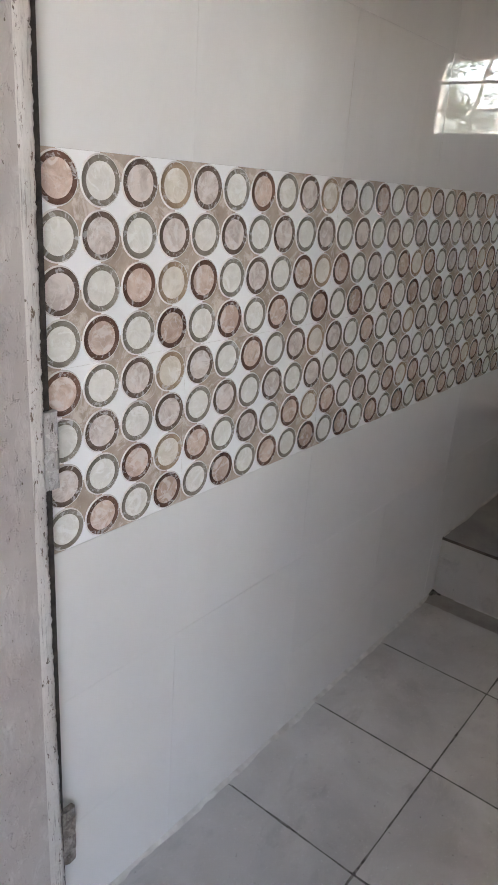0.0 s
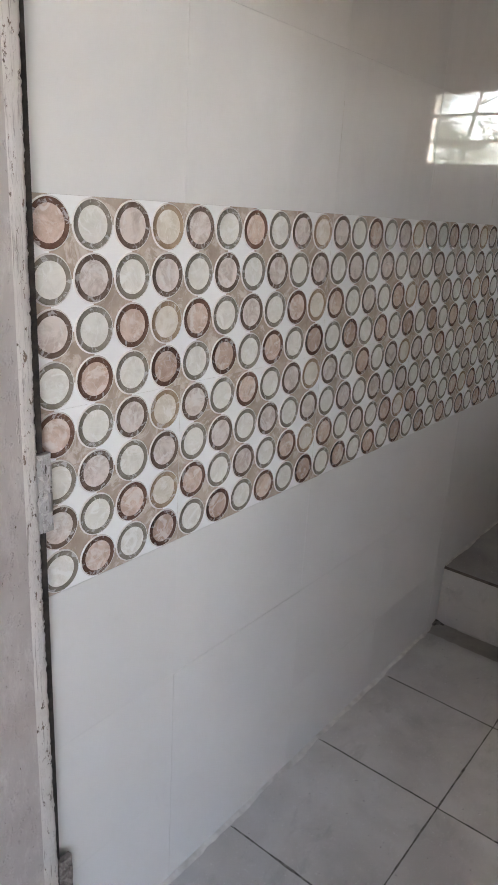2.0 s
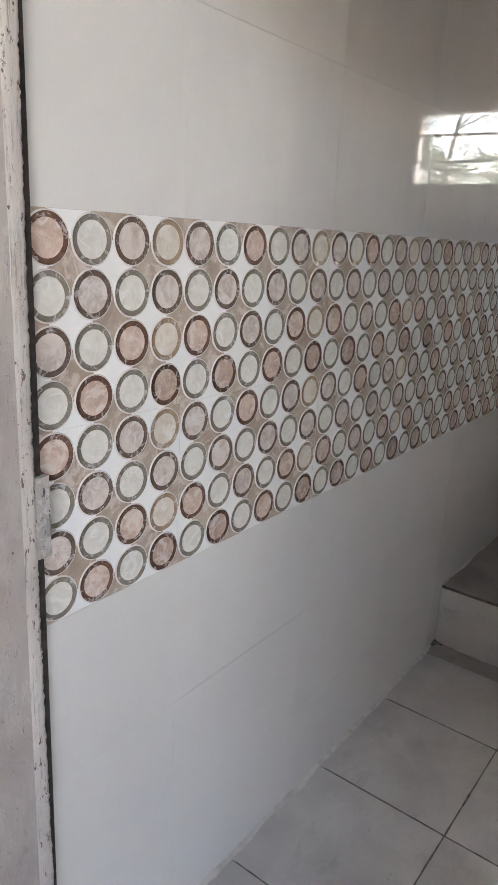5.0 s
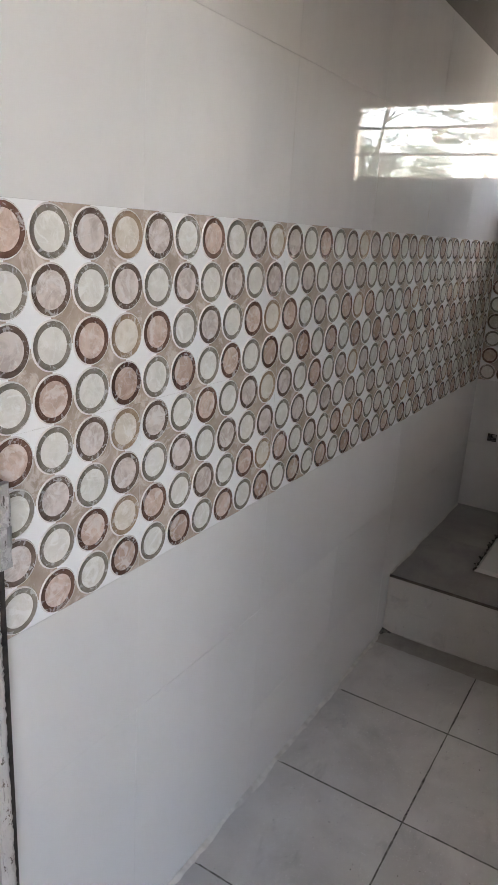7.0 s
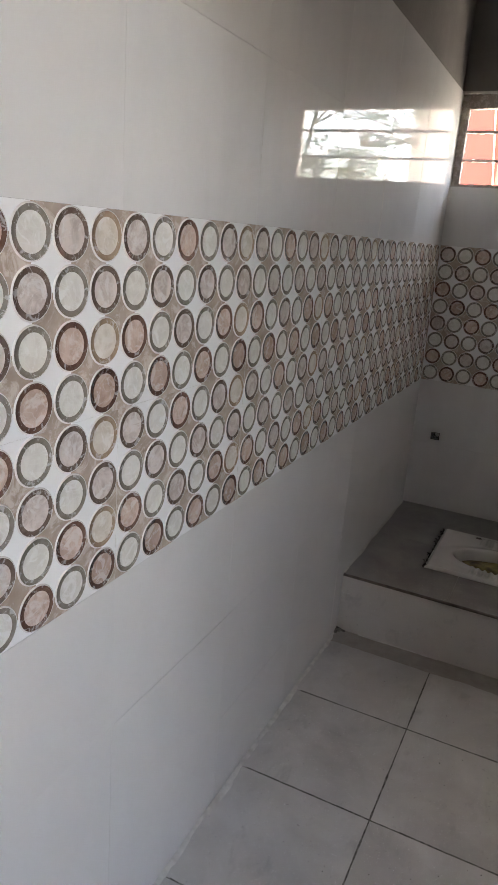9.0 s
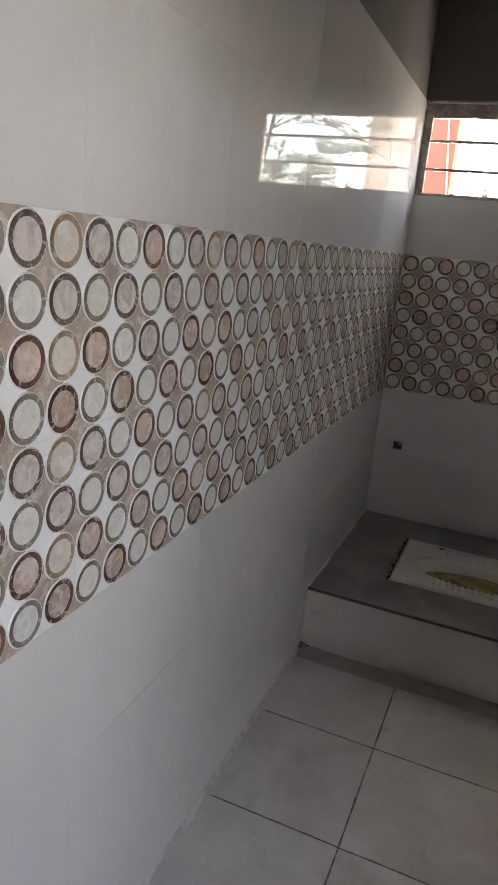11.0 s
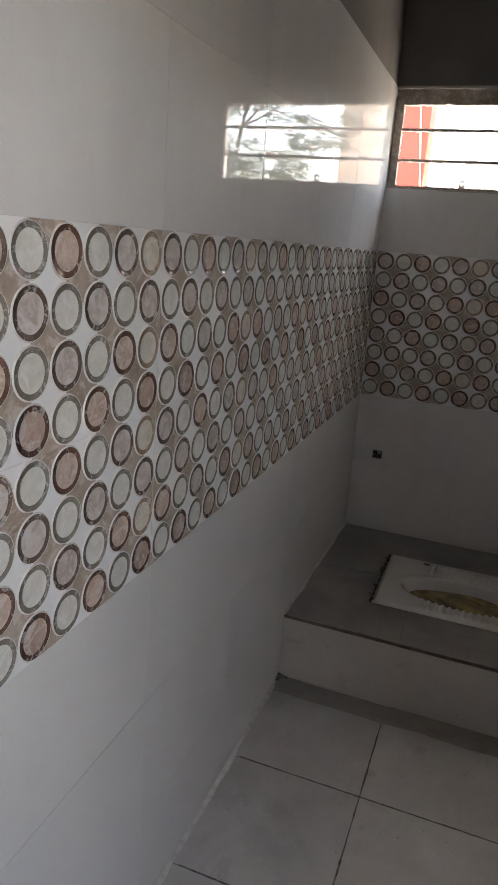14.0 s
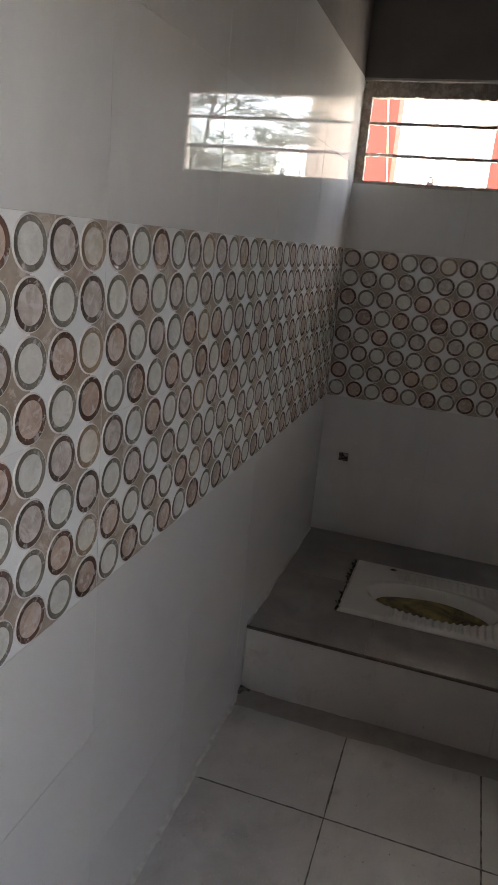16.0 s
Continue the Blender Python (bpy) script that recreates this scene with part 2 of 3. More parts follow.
m.color(m.mix(m.range(m.noise(70, 4), 0.45, 0.6), (0.035, 0.03, 0.026), (0.22, 0.2, 0.18)))
M["mortar"] = m.m
m = Mat("black_joint_dirt", (0.05, 0.045, 0.04), 0.95)
m.color(m.mix(m.range(m.noise(55, 5, 0.7), 0.42, 0.62), (0.05, 0.044, 0.04), (0.30, 0.28, 0.26)))
M["joint_dirt"] = m.m


def painted_wall(name, a, b):
    m = Mat(name, a, 0.85)
    m.color(m.mix(m.range(m.noise(0.5, 5), 0.3, 0.7), a, b)).bump(m.noise(20, 4), 0.3, 0.01)
    return m.m


M["orange"] = painted_wall("orange_red_paint", (0.40, 0.072, 0.046), (0.37, 0.066, 0.042))
M["apricot"] = painted_wall("apricot_paint", (0.86, 0.68, 0.52), (0.83, 0.64, 0.48))
M["pipe"] = Mat("cream_pipe", (0.7, 0.55, 0.3), 0.5).m
m = Mat("yard_ground", (0.2, 0.17, 0.13), 0.95)
m.color(m.mix(m.range(m.noise(0.8, 6), 0.35, 0.65), (0.25, 0.22, 0.18), (0.18, 0.155, 0.125))).bump(m.noise(10, 6), 0.5, 0.02)
M["ground"] = m.m
m = Mat("bark", (0.12, 0.09, 0.07), 0.9)
m.color(m.mix(m.range(m.noise(14, 5, 0.7, 0, (1, 1, 0.3)), 0.4, 0.6), (0.08, 0.06, 0.048), (0.17, 0.135, 0.105)))
M["bark"] = m.m
m = Mat("leaf", (0.07, 0.1, 0.045), 0.5)
isl = m.n.new("ShaderNodeNewGeometry").outputs["Random Per Island"]
m.color(m.ramp(isl, [(0.0, (0.035, 0.06, 0.025)), (0.6, (0.08, 0.115, 0.05)), (1.0, (0.14, 0.16, 0.08))]))
M["leaf"] = m.m
m = Mat("white_exterior_wall", (0.7, 0.68, 0.64), 0.85)
m.color(m.mix(m.range(m.noise(0.9, 5), 0.3, 0.7), (0.72, 0.7, 0.66), (0.58, 0.55, 0.5)))
M["whitewash"] = m.m


# ---- mesh helpers ----
def part(name, bm, material, parent=None, label=""):
    """Links a bmesh as one mesh object under a thing or a part."""
    me = bpy.data.meshes.new(name)
    bm.normal_update()
    bm.to_mesh(me)
    bm.free()
    mats = material if isinstance(material, (list, tuple)) else [material]
    for mt in mats:
        me.materials.append(mt)
    ob = new(name, me)
    if parent is not None:
        ob.parent = parent
    if label:
        ob["label"] = label
    return ob


def add_box(bm, lo, hi, mat=0, bevel=0.0):
    r = bmesh.ops.create_cube(bm, size=1.0)
    c = [(a + b) / 2 for a, b in zip(lo, hi)]
    s = [b - a for a, b in zip(lo, hi)]
    for vtx in r["verts"]:
        vtx.co = Vector([ci + si * k for ci, si, k in zip(c, s, vtx.co)])
    faces = {f for vtx in r["verts"] for f in vtx.link_faces}
    for f in faces:
        f.material_index = mat
    if bevel:
        edges = {e for f in faces for e in f.edges}
        bmesh.ops.bevel(bm, geom=list(edges), offset=bevel, segments=2, profile=0.5, affect='EDGES', material=-1)


def box(lo, hi, bevel=0.0):
    bm = bmesh.new()
    add_box(bm, lo, hi, 0, bevel)
    return bm


def shade_smooth(ob, angle=35):
    for p in ob.data.polygons:
        p.use_smooth = True
    ob.data.set_sharp_from_angle(angle=radians(angle))
    return ob


def thing(name, at, label, category, group="", kind=""):
    ob = new(name)
    ob.location = at
    ob.empty_display_size = 0.05
    return tagged(ob, label, category, group, kind)


# ---- room sizes ----
WIDTH, LENGTH, HEIGHT = 1.10, 2.34, 2.95
TILE_TOP = 2.066
DOOR_Y0, DOOR_Y1 = -0.43, -0.302
ROWS_Z = [(0.0, 0.25), (0.25, 0.55), (0.55, 0.85), (0.85, 1.15), (1.15, 1.45), (1.45, 1.756), (1.756, TILE_TOP)]
FACE_LEFT = Matrix(((0, 0, 1, 0), (1, 0, 0, 0), (0, 1, 0, 0), (0, 0, 0, 1)))
FACE_BACK = Matrix(((1, 0, 0, 0), (0, 0, -1, LENGTH), (0, 1, 0, 0), (0, 0, 0, 1)))
FACE_UP = Matrix.Identity(4)

# ---- the large structure ----
wall_left = tagged(part("wall_left", box((-0.13, -0.302, -0.1), (-0.003, LENGTH + 0.2, TILE_TOP - 0.004)), M["grout"]),
                   "wall of glossy off-white tiles with a patterned tile band", "wall", kind="structure")
tagged(part("wall_left_upper", box((-0.13, -0.302, TILE_TOP - 0.004), (-0.004, LENGTH + 0.2, HEIGHT)), M["cement"]),
       "dark bare cement plaster above the wall tiles", "wall", kind="structure")
WIN_X0, WIN_X1, WIN_Z0, WIN_Z1 = 0.0, 0.797, 1.694, 2.062
bm = bmesh.new()
for lo, hi in (((-0.0013, -0.1), (0.086, WIN_Z0 - 0.004)), ((0.126, -0.1), (WIDTH + 0.12, WIN_Z0 - 0.004)), ((0.086, -0.1), (0.126, 0.572)),
               ((0.086, 0.608), (0.126, WIN_Z0 - 0.004))):
    add_box(bm, (lo[0], LENGTH + 0.003, lo[1]), (hi[0], LENGTH + 0.08, hi[1]))
add_box(bm, (-0.0013, LENGTH + 0.08, -0.1), (WIDTH + 0.12, LENGTH + 0.2, WIN_Z0 - 0.004))
add_box(bm, (WIN_X1, LENGTH + 0.003, WIN_Z0 - 0.004), (WIDTH + 0.12, LENGTH + 0.2, TILE_TOP - 0.002))
wall_back = tagged(part("wall_back", bm, M["grout"]), "tiled end wall with a patterned band under the window", "wall", kind="structure")
tagged(part("wall_back_upper", box((-0.004, LENGTH + 0.0045, TILE_TOP - 0.002), (WIDTH + 0.12, LENGTH + 0.2, HEIGHT)), M["cement"]),
       "dark bare cement plaster above the window", "wall", kind="structure")
bm = bmesh.new()
add_box(bm, (WIDTH, -0.302, -0.1), (WIDTH + 0.12, LENGTH, TILE_TOP))
tagged(part("wall_right", bm, M["plain"]), "glossy off-white tiled side wall", "wall", kind="structure")
tagged(part("wall_right_upper", box((WIDTH + 0.004, -0.302, TILE_TOP), (WIDTH + 0.12, LENGTH, HEIGHT)), M["cement"]),
       "dark bare cement plaster", "wall", kind="structure")
DOOR_X0, DOOR_X1, DOOR_TOP = -0.06, 0.96, 2.01
bm = bmesh.new()
add_box(bm, (-1.6, DOOR_Y0, -0.1), (DOOR_X0, DOOR_Y1, HEIGHT + 0.1))
add_box(bm, (DOOR_X1, DOOR_Y0, -0.1), (4.2, DOOR_Y1, HEIGHT + 0.1))
add_box(bm, (DOOR_X0, DOOR_Y0, DOOR_TOP), (DOOR_X1, DOOR_Y1, HEIGHT + 0.1))
tagged(part("wall_front", bm, M["whitewash"]), "whitewashed outer wall around the doorway", "wall", kind="structure")
tagged(part("ceiling", box((-0.13, -0.302, HEIGHT), (WIDTH + 0.12, LENGTH + 0.2, HEIGHT + 0.1)), M["cement"]),
       "bare cement ceiling slab", "ceiling", kind="structure")
floor = tagged(part("floor", box((-0.001, DOOR_Y0 - 0.02, -0.12), (WIDTH, 1.43, -0.002)), M["floor_grout"]),
               "floor of dusty grey tiles with dark open joints", "floor", kind="structure")
tagged(part("ground", box((-300, -300, -0.4), (300, 300, -0.14)), M["ground"]), "bare earth yard around the building", "ground", kind="structure")
tagged(part("landing", box((-1.6, -2.5, -0.139), (4.2, DOOR_Y0 - 0.02, -0.01)), M["cement"]), "bare cement landing before the doorway", "landing", kind="structure")

# out of view: added to throw warm, low light back at the doorway
tagged(part("compound_wall", box((-12.0, -7.4, -0.14), (16.0, -7.0, 3.2), 0.03), M["plaster"]), "unseen plastered wall, added to bounce sunlight into the doorway", "wall", kind="structure")
# unseen slab, added to keep the high sky's light off the floor
bm = bmesh.new()
add_box(bm, (-1.7, -2.5, 2.75), (4.2, DOOR_Y0, 2.87))
tagged(part("verandah_roof", bm, M["cement"]), "unseen cement slab, added over the landing to cut the high skylight", "roof", kind="structure")
# unseen walls and parapet, added so daylight enters from the right only
bm = bmesh.new()
add_box(bm, (-1.7, -2.5, -0.14), (-1.6, DOOR_Y0, 2.75))
add_box(bm, (-1.6, -2.5, -0.14), (1.35, -2.4, 2.75))
add_box(bm, (1.35, -2.5, -0.14), (4.1, -2.4, 0.9))
add_box(bm, (4.1, -2.5, -0.14), (4.2, DOOR_Y0, 2.75))
tagged(part("verandah_wall", bm, M["plaster"]), "unseen plastered walls, added round the landing to shape the doorway's light", "wall", kind="structure")

# raised squatting platform
STEP_Y, STEP_Z = 1.43, 0.24
platform = thing("platform", (0, STEP_Y, 0), "raised tiled platform with dark grey top holding the squat toilet", "platform")


def at_platform(lo, hi, bevel=0.0):
    return box([a - b for a, b in zip(lo, (0, STEP_Y, 0))], [a - b for a, b in zip(hi, (0, STEP_Y, 0))], bevel)


PAN_X0, PAN_X1, PAN_Y0, PAN_Y1 = 0.255, 0.835, 1.662, 2.098
part("nosing", at_platform((0.003, STEP_Y - 0.005, STEP_Z - 0.0105), (WIDTH - 0.003, STEP_Y + 0.004, STEP_Z - 0.0015), 0.002), M["nosing"], platform, "dark brown grouted front edge")
part("core", at_platform((0.002, STEP_Y + 0.008, -0.05), (WIDTH - 0.002, PAN_Y0 - 0.006, STEP_Z - 0.012)), M["mortar"], platform)
part("core", at_platform((0.002, PAN_Y1 + 0.004, -0.05), (WIDTH - 0.002, LENGTH - 0.001, STEP_Z - 0.012)), M["mortar"], platform)
part("core", at_platform((0.002, PAN_Y0 - 0.006, -0.05), (PAN_X0 - 0.008, PAN_Y1 + 0.004, STEP_Z - 0.012)), M["mortar"], platform)
part("core", at_platform((PAN_X1 + 0.006, PAN_Y0 - 0.006, -0.05), (WIDTH - 0.002, PAN_Y1 + 0.004, STEP_Z - 0.012)), M["mortar"], platform)
part("core", at_platform((PAN_X0 - 0.008, PAN_Y0 - 0.006, -0.05), (PAN_X1 + 0.006, PAN_Y1 + 0.004, 0.03)), M["mortar"], platform)
for x0, x1 in ((0.002, 0.8), (0.801, WIDTH - 0.002)):
    part("riser_tile", at_platform((x0, STEP_Y, -0.01), (x1, STEP_Y + 0.008, STEP_Z - 0.011), 0.001), M["riser"], platform, "pale dusty riser tile")


def top_tile(outline):
    """A platform tile cut to an outline, laid flush with the platform's top."""
    bm = bmesh.new()
    base = bm.faces.new([bm.verts.new((x, y - STEP_Y, STEP_Z - 0.010)) for x, y in outline])
    up = bmesh.ops.extrude_face_region(bm, geom=[base])["geom"]
    for vtx in up:
        if isinstance(vtx, bmesh.types.BMVert):
            vtx.co.z = STEP_Z
    bmesh.ops.recalc_face_normals(bm, faces=bm.faces)
    part("top_tile", bm, M["platform_tile"], platform)


EX, FY, BY = PAN_X0 - 0.009, PAN_Y0 - 0.005, PAN_Y1 + 0.005
top_tile(((0.003, STEP_Y + 0.001), (0.389, STEP_Y + 0.001), (0.389, FY), (EX, FY), (EX, 1.8885), (0.003, 1.8885)))
top_tile(((0.003, 1.8903), (EX, 1.8903), (EX, BY), (0.86, BY), (0.86, LENGTH - 0.001), (0.003, LENGTH - 0.001)))
top_tile(((0.3908, STEP_Y + 0.001), (0.79, STEP_Y + 0.001), (0.79, FY), (0.3908, FY)))
top_tile(((0.7918, STEP_Y + 0.001), (WIDTH - 0.003, STEP_Y + 0.001), (WIDTH - 0.003, 1.8885), (PAN_X1 + 0.006, 1.8885), (PAN_X1 + 0.006, FY), (0.7918, FY)))
top_tile(((PAN_X1 + 0.006, 1.8903), (WIDTH - 0.003, 1.8903), (WIDTH - 0.003, LENGTH - 0.001), (0.8618, LENGTH - 0.001), (0.8618, BY), (PAN_X1 + 0.006, BY)))


# ---- squat toilet ----
def smooth(a, b, x):
    t = min(1.0, max(0.0, (x - a) / (b - a)))
    return t * t * (3 - 2 * t)


def squat_pan():
    """Indian squat pan: flat rim, oval bowl and ribbed foot rests."""
    pan = thing("squat_toilet", (PAN_X0, PAN_Y0, STEP_Z), "white ceramic squat toilet pan with ribbed foot rests, stained bowl", "toilet")
    W, D, NX, NY = PAN_X1 - PAN_X0, PAN_Y1 - PAN_Y0, 220, 110
    bcx, bcy, ba, bb = 0.31, 0.178, 0.235, 0.118

    def height(x, y):
        rib = 0.5 + 0.5 * math.cos(2 * math.pi * (x - 0.17) / 0.0245)
        side = smooth(0.15, 0.18, x) * (1 - smooth(0.53, 0.55, x))
        q = math.sqrt(((x - bcx) / ba) ** 2 + ((y - bcy) / bb) ** 2)
        if y < bcy:
            q += 0.0015 * rib * side
        z = 0.010
        edge = min(x, W - x, y, D - y)
        z -= 0.010 * (1 - smooth(0.0, 0.012, edge))
        if q > 1.0:
            if y < bcy:
                z += side * 0.007 * rib * smooth(0.010, 0.03, y)
            else:
                z += side * 0.005 * rib * smooth(bcy + bb + 0.015, bcy + bb + 0.03, y) * (1 - smooth(D - 0.045, D - 0.03, y))
            z += 0.004 * (1 - smooth(1.0, 1.25, q))
        else:
            wall = smooth(1.0, 0.80, q)
            z += 0.004 - wall * (0.05 + 0.03 * smooth(0.1, 0.5, x)) - 0.015 * (1 - q * q)
        return z

    bm = bmesh.new()
    grid = [[bm.verts.new((W * i / NX, D * j / NY, height(W * i / NX, D * j / NY))) for j in range(NY + 1)] for i in range(NX + 1)]
    for i in range(NX):
        for j in range(NY):
            bm.faces.new((grid[i][j], grid[i + 1][j], grid[i + 1][j + 1], grid[i][j + 1]))
    border = [grid[i][0] for i in range(NX + 1)] + [grid[NX][j] for j in range(1, NY + 1)] + \
             [grid[i][NY] for i in range(NX - 1, -1, -1)] + [grid[0][j] for j in range(NY - 1, 0, -1)]
    low = [bm.verts.new((b.co.x, b.co.y, -0.02)) for b in border]
    for k in range(len(border)):
        n = (k + 1) % len(border)
        bm.faces.new((border[n], border[k], low[k], low[n]))
    shade_smooth(part("pan", bm, M["ceramic"], pan), 60)
    bm = bmesh.new()
    NA = 40
    rings = [[bm.verts.new((bcx, bcy, -0.030))]]
    for f in (0.5, 0.97):
        rings.append([bm.verts.new((bcx + f * ba * math.cos(a), bcy + f * bb * math.sin(a), -0.030 + 0.0015 * math.sin(5 * a + f)))
                      for a in [2 * math.pi * k / NA for k in range(NA)]])
    for k in range(NA):
        n = (k + 1) % NA
        bm.faces.new((rings[0][0], rings[1][k], rings[1][n]))
        bm.faces.new((rings[1][k], rings[2][k], rings[2][n], rings[1][n]))
    shade_smooth(part("residue", bm, M["residue"], pan, "yellow-brown stain in the bowl"))
    bm = bmesh.new()
    bmesh.ops.create_cone(bm, cap_ends=True, segments=14, radius1=0.009, radius2=0.007, depth=0.003)
    chip = part("chip", bm, M["mortar"], pan, "dark chipped spot on the rim")
    chip.scale = (1.6, 1.0, 1)
    chip.location = (0.150, 0.395, 0.0105)
    return pan


squat_pan()

# crumbled mortar in the gap beside the pan
rubble = random.Random(5)
bm = bmesh.new()
for k in range(130):
    s = rubble.uniform(0.002, 0.008)
    r = bmesh.ops.create_icosphere(bm, subdivisions=1, radius=s)
    c = Vector((PAN_X0 - 0.002 + rubble.gauss(0.002, 0.007), rubble.uniform(PAN_Y0, PAN_Y1), STEP_Z - 0.005 + rubble.uniform(0, 0.004)))
    for vtx in r["verts"]:
        vtx.co = c + vtx.co * rubble.uniform(0.6, 1.2)
tagged(part("mortar_crumbs", bm, M["mortar"]), "dark crumbled mortar along the toilet pan", "mortar", kind="stuff")


# open pipe box in the end wall; its dark lining puts the hole's shade into colour
hole = thing("pipe_box", (0.106, LENGTH + 0.002, 0.59), "small dark square pipe opening cut into white wall tiles", "pipe opening")
for lo, hi in (((-0.0199, 0.0, -0.0179), (-0.017, 0.07, 0.0179)), ((0.017, 0.0, -0.0179), (0.0199, 0.07, 0.0179)),
               ((-0.017, 0.0, -0.0179), (0.017, 0.07, -0.015)), ((-0.017, 0.0, 0.015), (0.017, 0.07, 0.0179))):
    part("side", box(lo, hi), M["mortar"], hole)
part("back", box((-0.0199, 0.07, -0.0179), (0.0199, 0.075, 0.0179)), M["mortar"], hole)
bm = bmesh.new()
bmesh.ops.create_cone(bm, cap_ends=True, segments=20, radius1=0.011, radius2=0.011, depth=0.02)
stub = shade_smooth(part("pipe_end", bm, M["plaster"], hole, "pale threaded pipe end"))
stub.rotation_euler = (radians(90), 0, 0)
stub.location = (0.003, 0.05, 0.001)

# ---- window: steel frame with flat bars ----
def ragged_bar(lo, hi, axis, amount, seed, step=0.012):
    """A long flat bar whose outline is uneven from paint and weld lumps."""
    rnd = random.Random(seed)
    n = max(2, int((hi[axis] - lo[axis]) / step))
    others = [i for i in range(3) if i != axis]
    bm = bmesh.new()
    loops = []
    for k in range(n + 1):
        p = lo[axis] + (hi[axis] - lo[axis]) * k / n
        loop = []
        for a, b in ((0, 0), (1, 0), (1, 1), (0, 1)):
            co = [0, 0, 0]
            co[axis] = p
            co[others[0]] = (lo, hi)[a][others[0]] + rnd.gauss(0, amount)
            co[others[1]] = (lo, hi)[b][others[1]] + rnd.gauss(0, amount)
            loop.append(bm.verts.new(co))
        loops.append(loop)
    for k in range(n):
        for j in range(4):
            bm.faces.new((loops[k][j], loops[k][(j + 1) % 4], loops[k + 1][(j + 1) % 4], loops[k + 1][j]))
    bm.faces.new(loops[0][::-1])
    bm.faces.new(loops[-1])
    bmesh.ops.recalc_face_normals(bm, faces=bm.faces)
    return bm


window = thing("window_1", (0, LENGTH, WIN_Z0), "small high window with a rusty steel frame and two flat bars, unglazed", "window", kind="structure")


def win(lo, hi, axis, amount, seed, name, mat="window_frame", label=""):
    o = (0, LENGTH, WIN_Z0)
    return part(name, ragged_bar([a - b for a, b in zip(lo, o)], [a - b for a, b in zip(hi, o)], axis, amount, seed), M[mat], window, label)


FY0, FY1 = LENGTH + 0.018, LENGTH + 0.05
win((0.0, FY0, WIN_Z0 + 0.001), (0.032, FY1, 2.056), 2, 0.0012, 1, "jamb")
# right jamb: its backlit shade is put into the colour by this darker steel
win((0.730, FY0, WIN_Z0 + 0.001), (0.775, FY1, 2.056), 2, 0.0012, 2, "jamb", "grimy")
bottom = win((0.030, FY0 - 0.002, WIN_Z0 - 0.002), (0.730, FY1, 1.708), 0, 0.0012, 3, "bottom_rail")
win((0.030, FY0 - 0.002, 2.004), (0.730, FY1, 2.058), 0, 0.0012, 4, "top_rail")
win((0.030, FY0 + 0.008, 1.798), (0.730, FY0 + 0.022, 1.809), 0, 0.0009, 5, "bar", "bar")
win((0.030, FY0 + 0.008, 1.910), (0.730, FY0 + 0.022, 1.921), 0, 0.0009, 6, "bar", "bar")
part("reveal_strip", box((0.7755, 0.004, 0.004), (0.7965, 0.19, 2.057 - WIN_Z0), 0.002), M["plaster"], window, "pale plaster strip beside the frame")
part("sill", box((0.001, 0.0, -0.003), (0.796, 0.196, 0.003)), M["plaster"], window, "rough cement sill")
part("lintel_edge", box((0.001, -0.004, 2.058 - WIN_Z0), (0.797, 0.196, 2.066 - WIN_Z0)), M["plaster"], window, "pale plaster edge under the lintel")

# hasp loop on the bottom rail
bm = bmesh.new()
pts = [(-0.013, 0.0), (0.013, 0.0), (0.010, 0.022), (0.006, 0.03), (-0.006, 0.03), (-0.010, 0.022)]
inn = [(-0.006, 0.010), (0.006, 0.010), (0.005, 0.019), (0.003, 0.023), (-0.003, 0.023), (-0.005, 0.019)]
for y in (0.0, 0.004):
    o = [bm.verts.new((x, y, z)) for x, z in pts]
    i = [bm.verts.new((x, y, z)) for x, z in inn]
    for k in range(6):
        n = (k + 1) % 6
        f = (o[k], o[n], i[n], i[k])
        bm.faces.new(f if y == 0 else f[::-1])
bm.verts.ensure_lookup_table()
for base, flip in ((0, 1), (6, 0)):
    for k in range(6):
        n = (k + 1) % 6
        f = (bm.verts[base + k], bm.verts[base + n], bm.verts[12 + base + n], bm.verts[12 + base + k])
        bm.faces.new(f[::-1] if flip else f)
bmesh.ops.recalc_face_normals(bm, faces=bm.faces)
hasp = part("hasp", bm, M["bar"], bottom, "small steel hasp loop")
hasp.location = (0.292, 0.014, 1.706 - WIN_Z0)


# ---- door frame with hinges ----
FX = 0.034
door_frame = thing("door_1", (0, DOOR_Y1, 0), "worn painted door frame with flaking grey paint and chipped white edge, no door hung", "door frame", kind="structure")


def fr(lo, hi, bevel=0.0):
    o = (0, DOOR_Y1, 0)
    return box([a - b for a, b in zip(lo, o)], [a - b for a, b in zip(hi, o)], bevel)


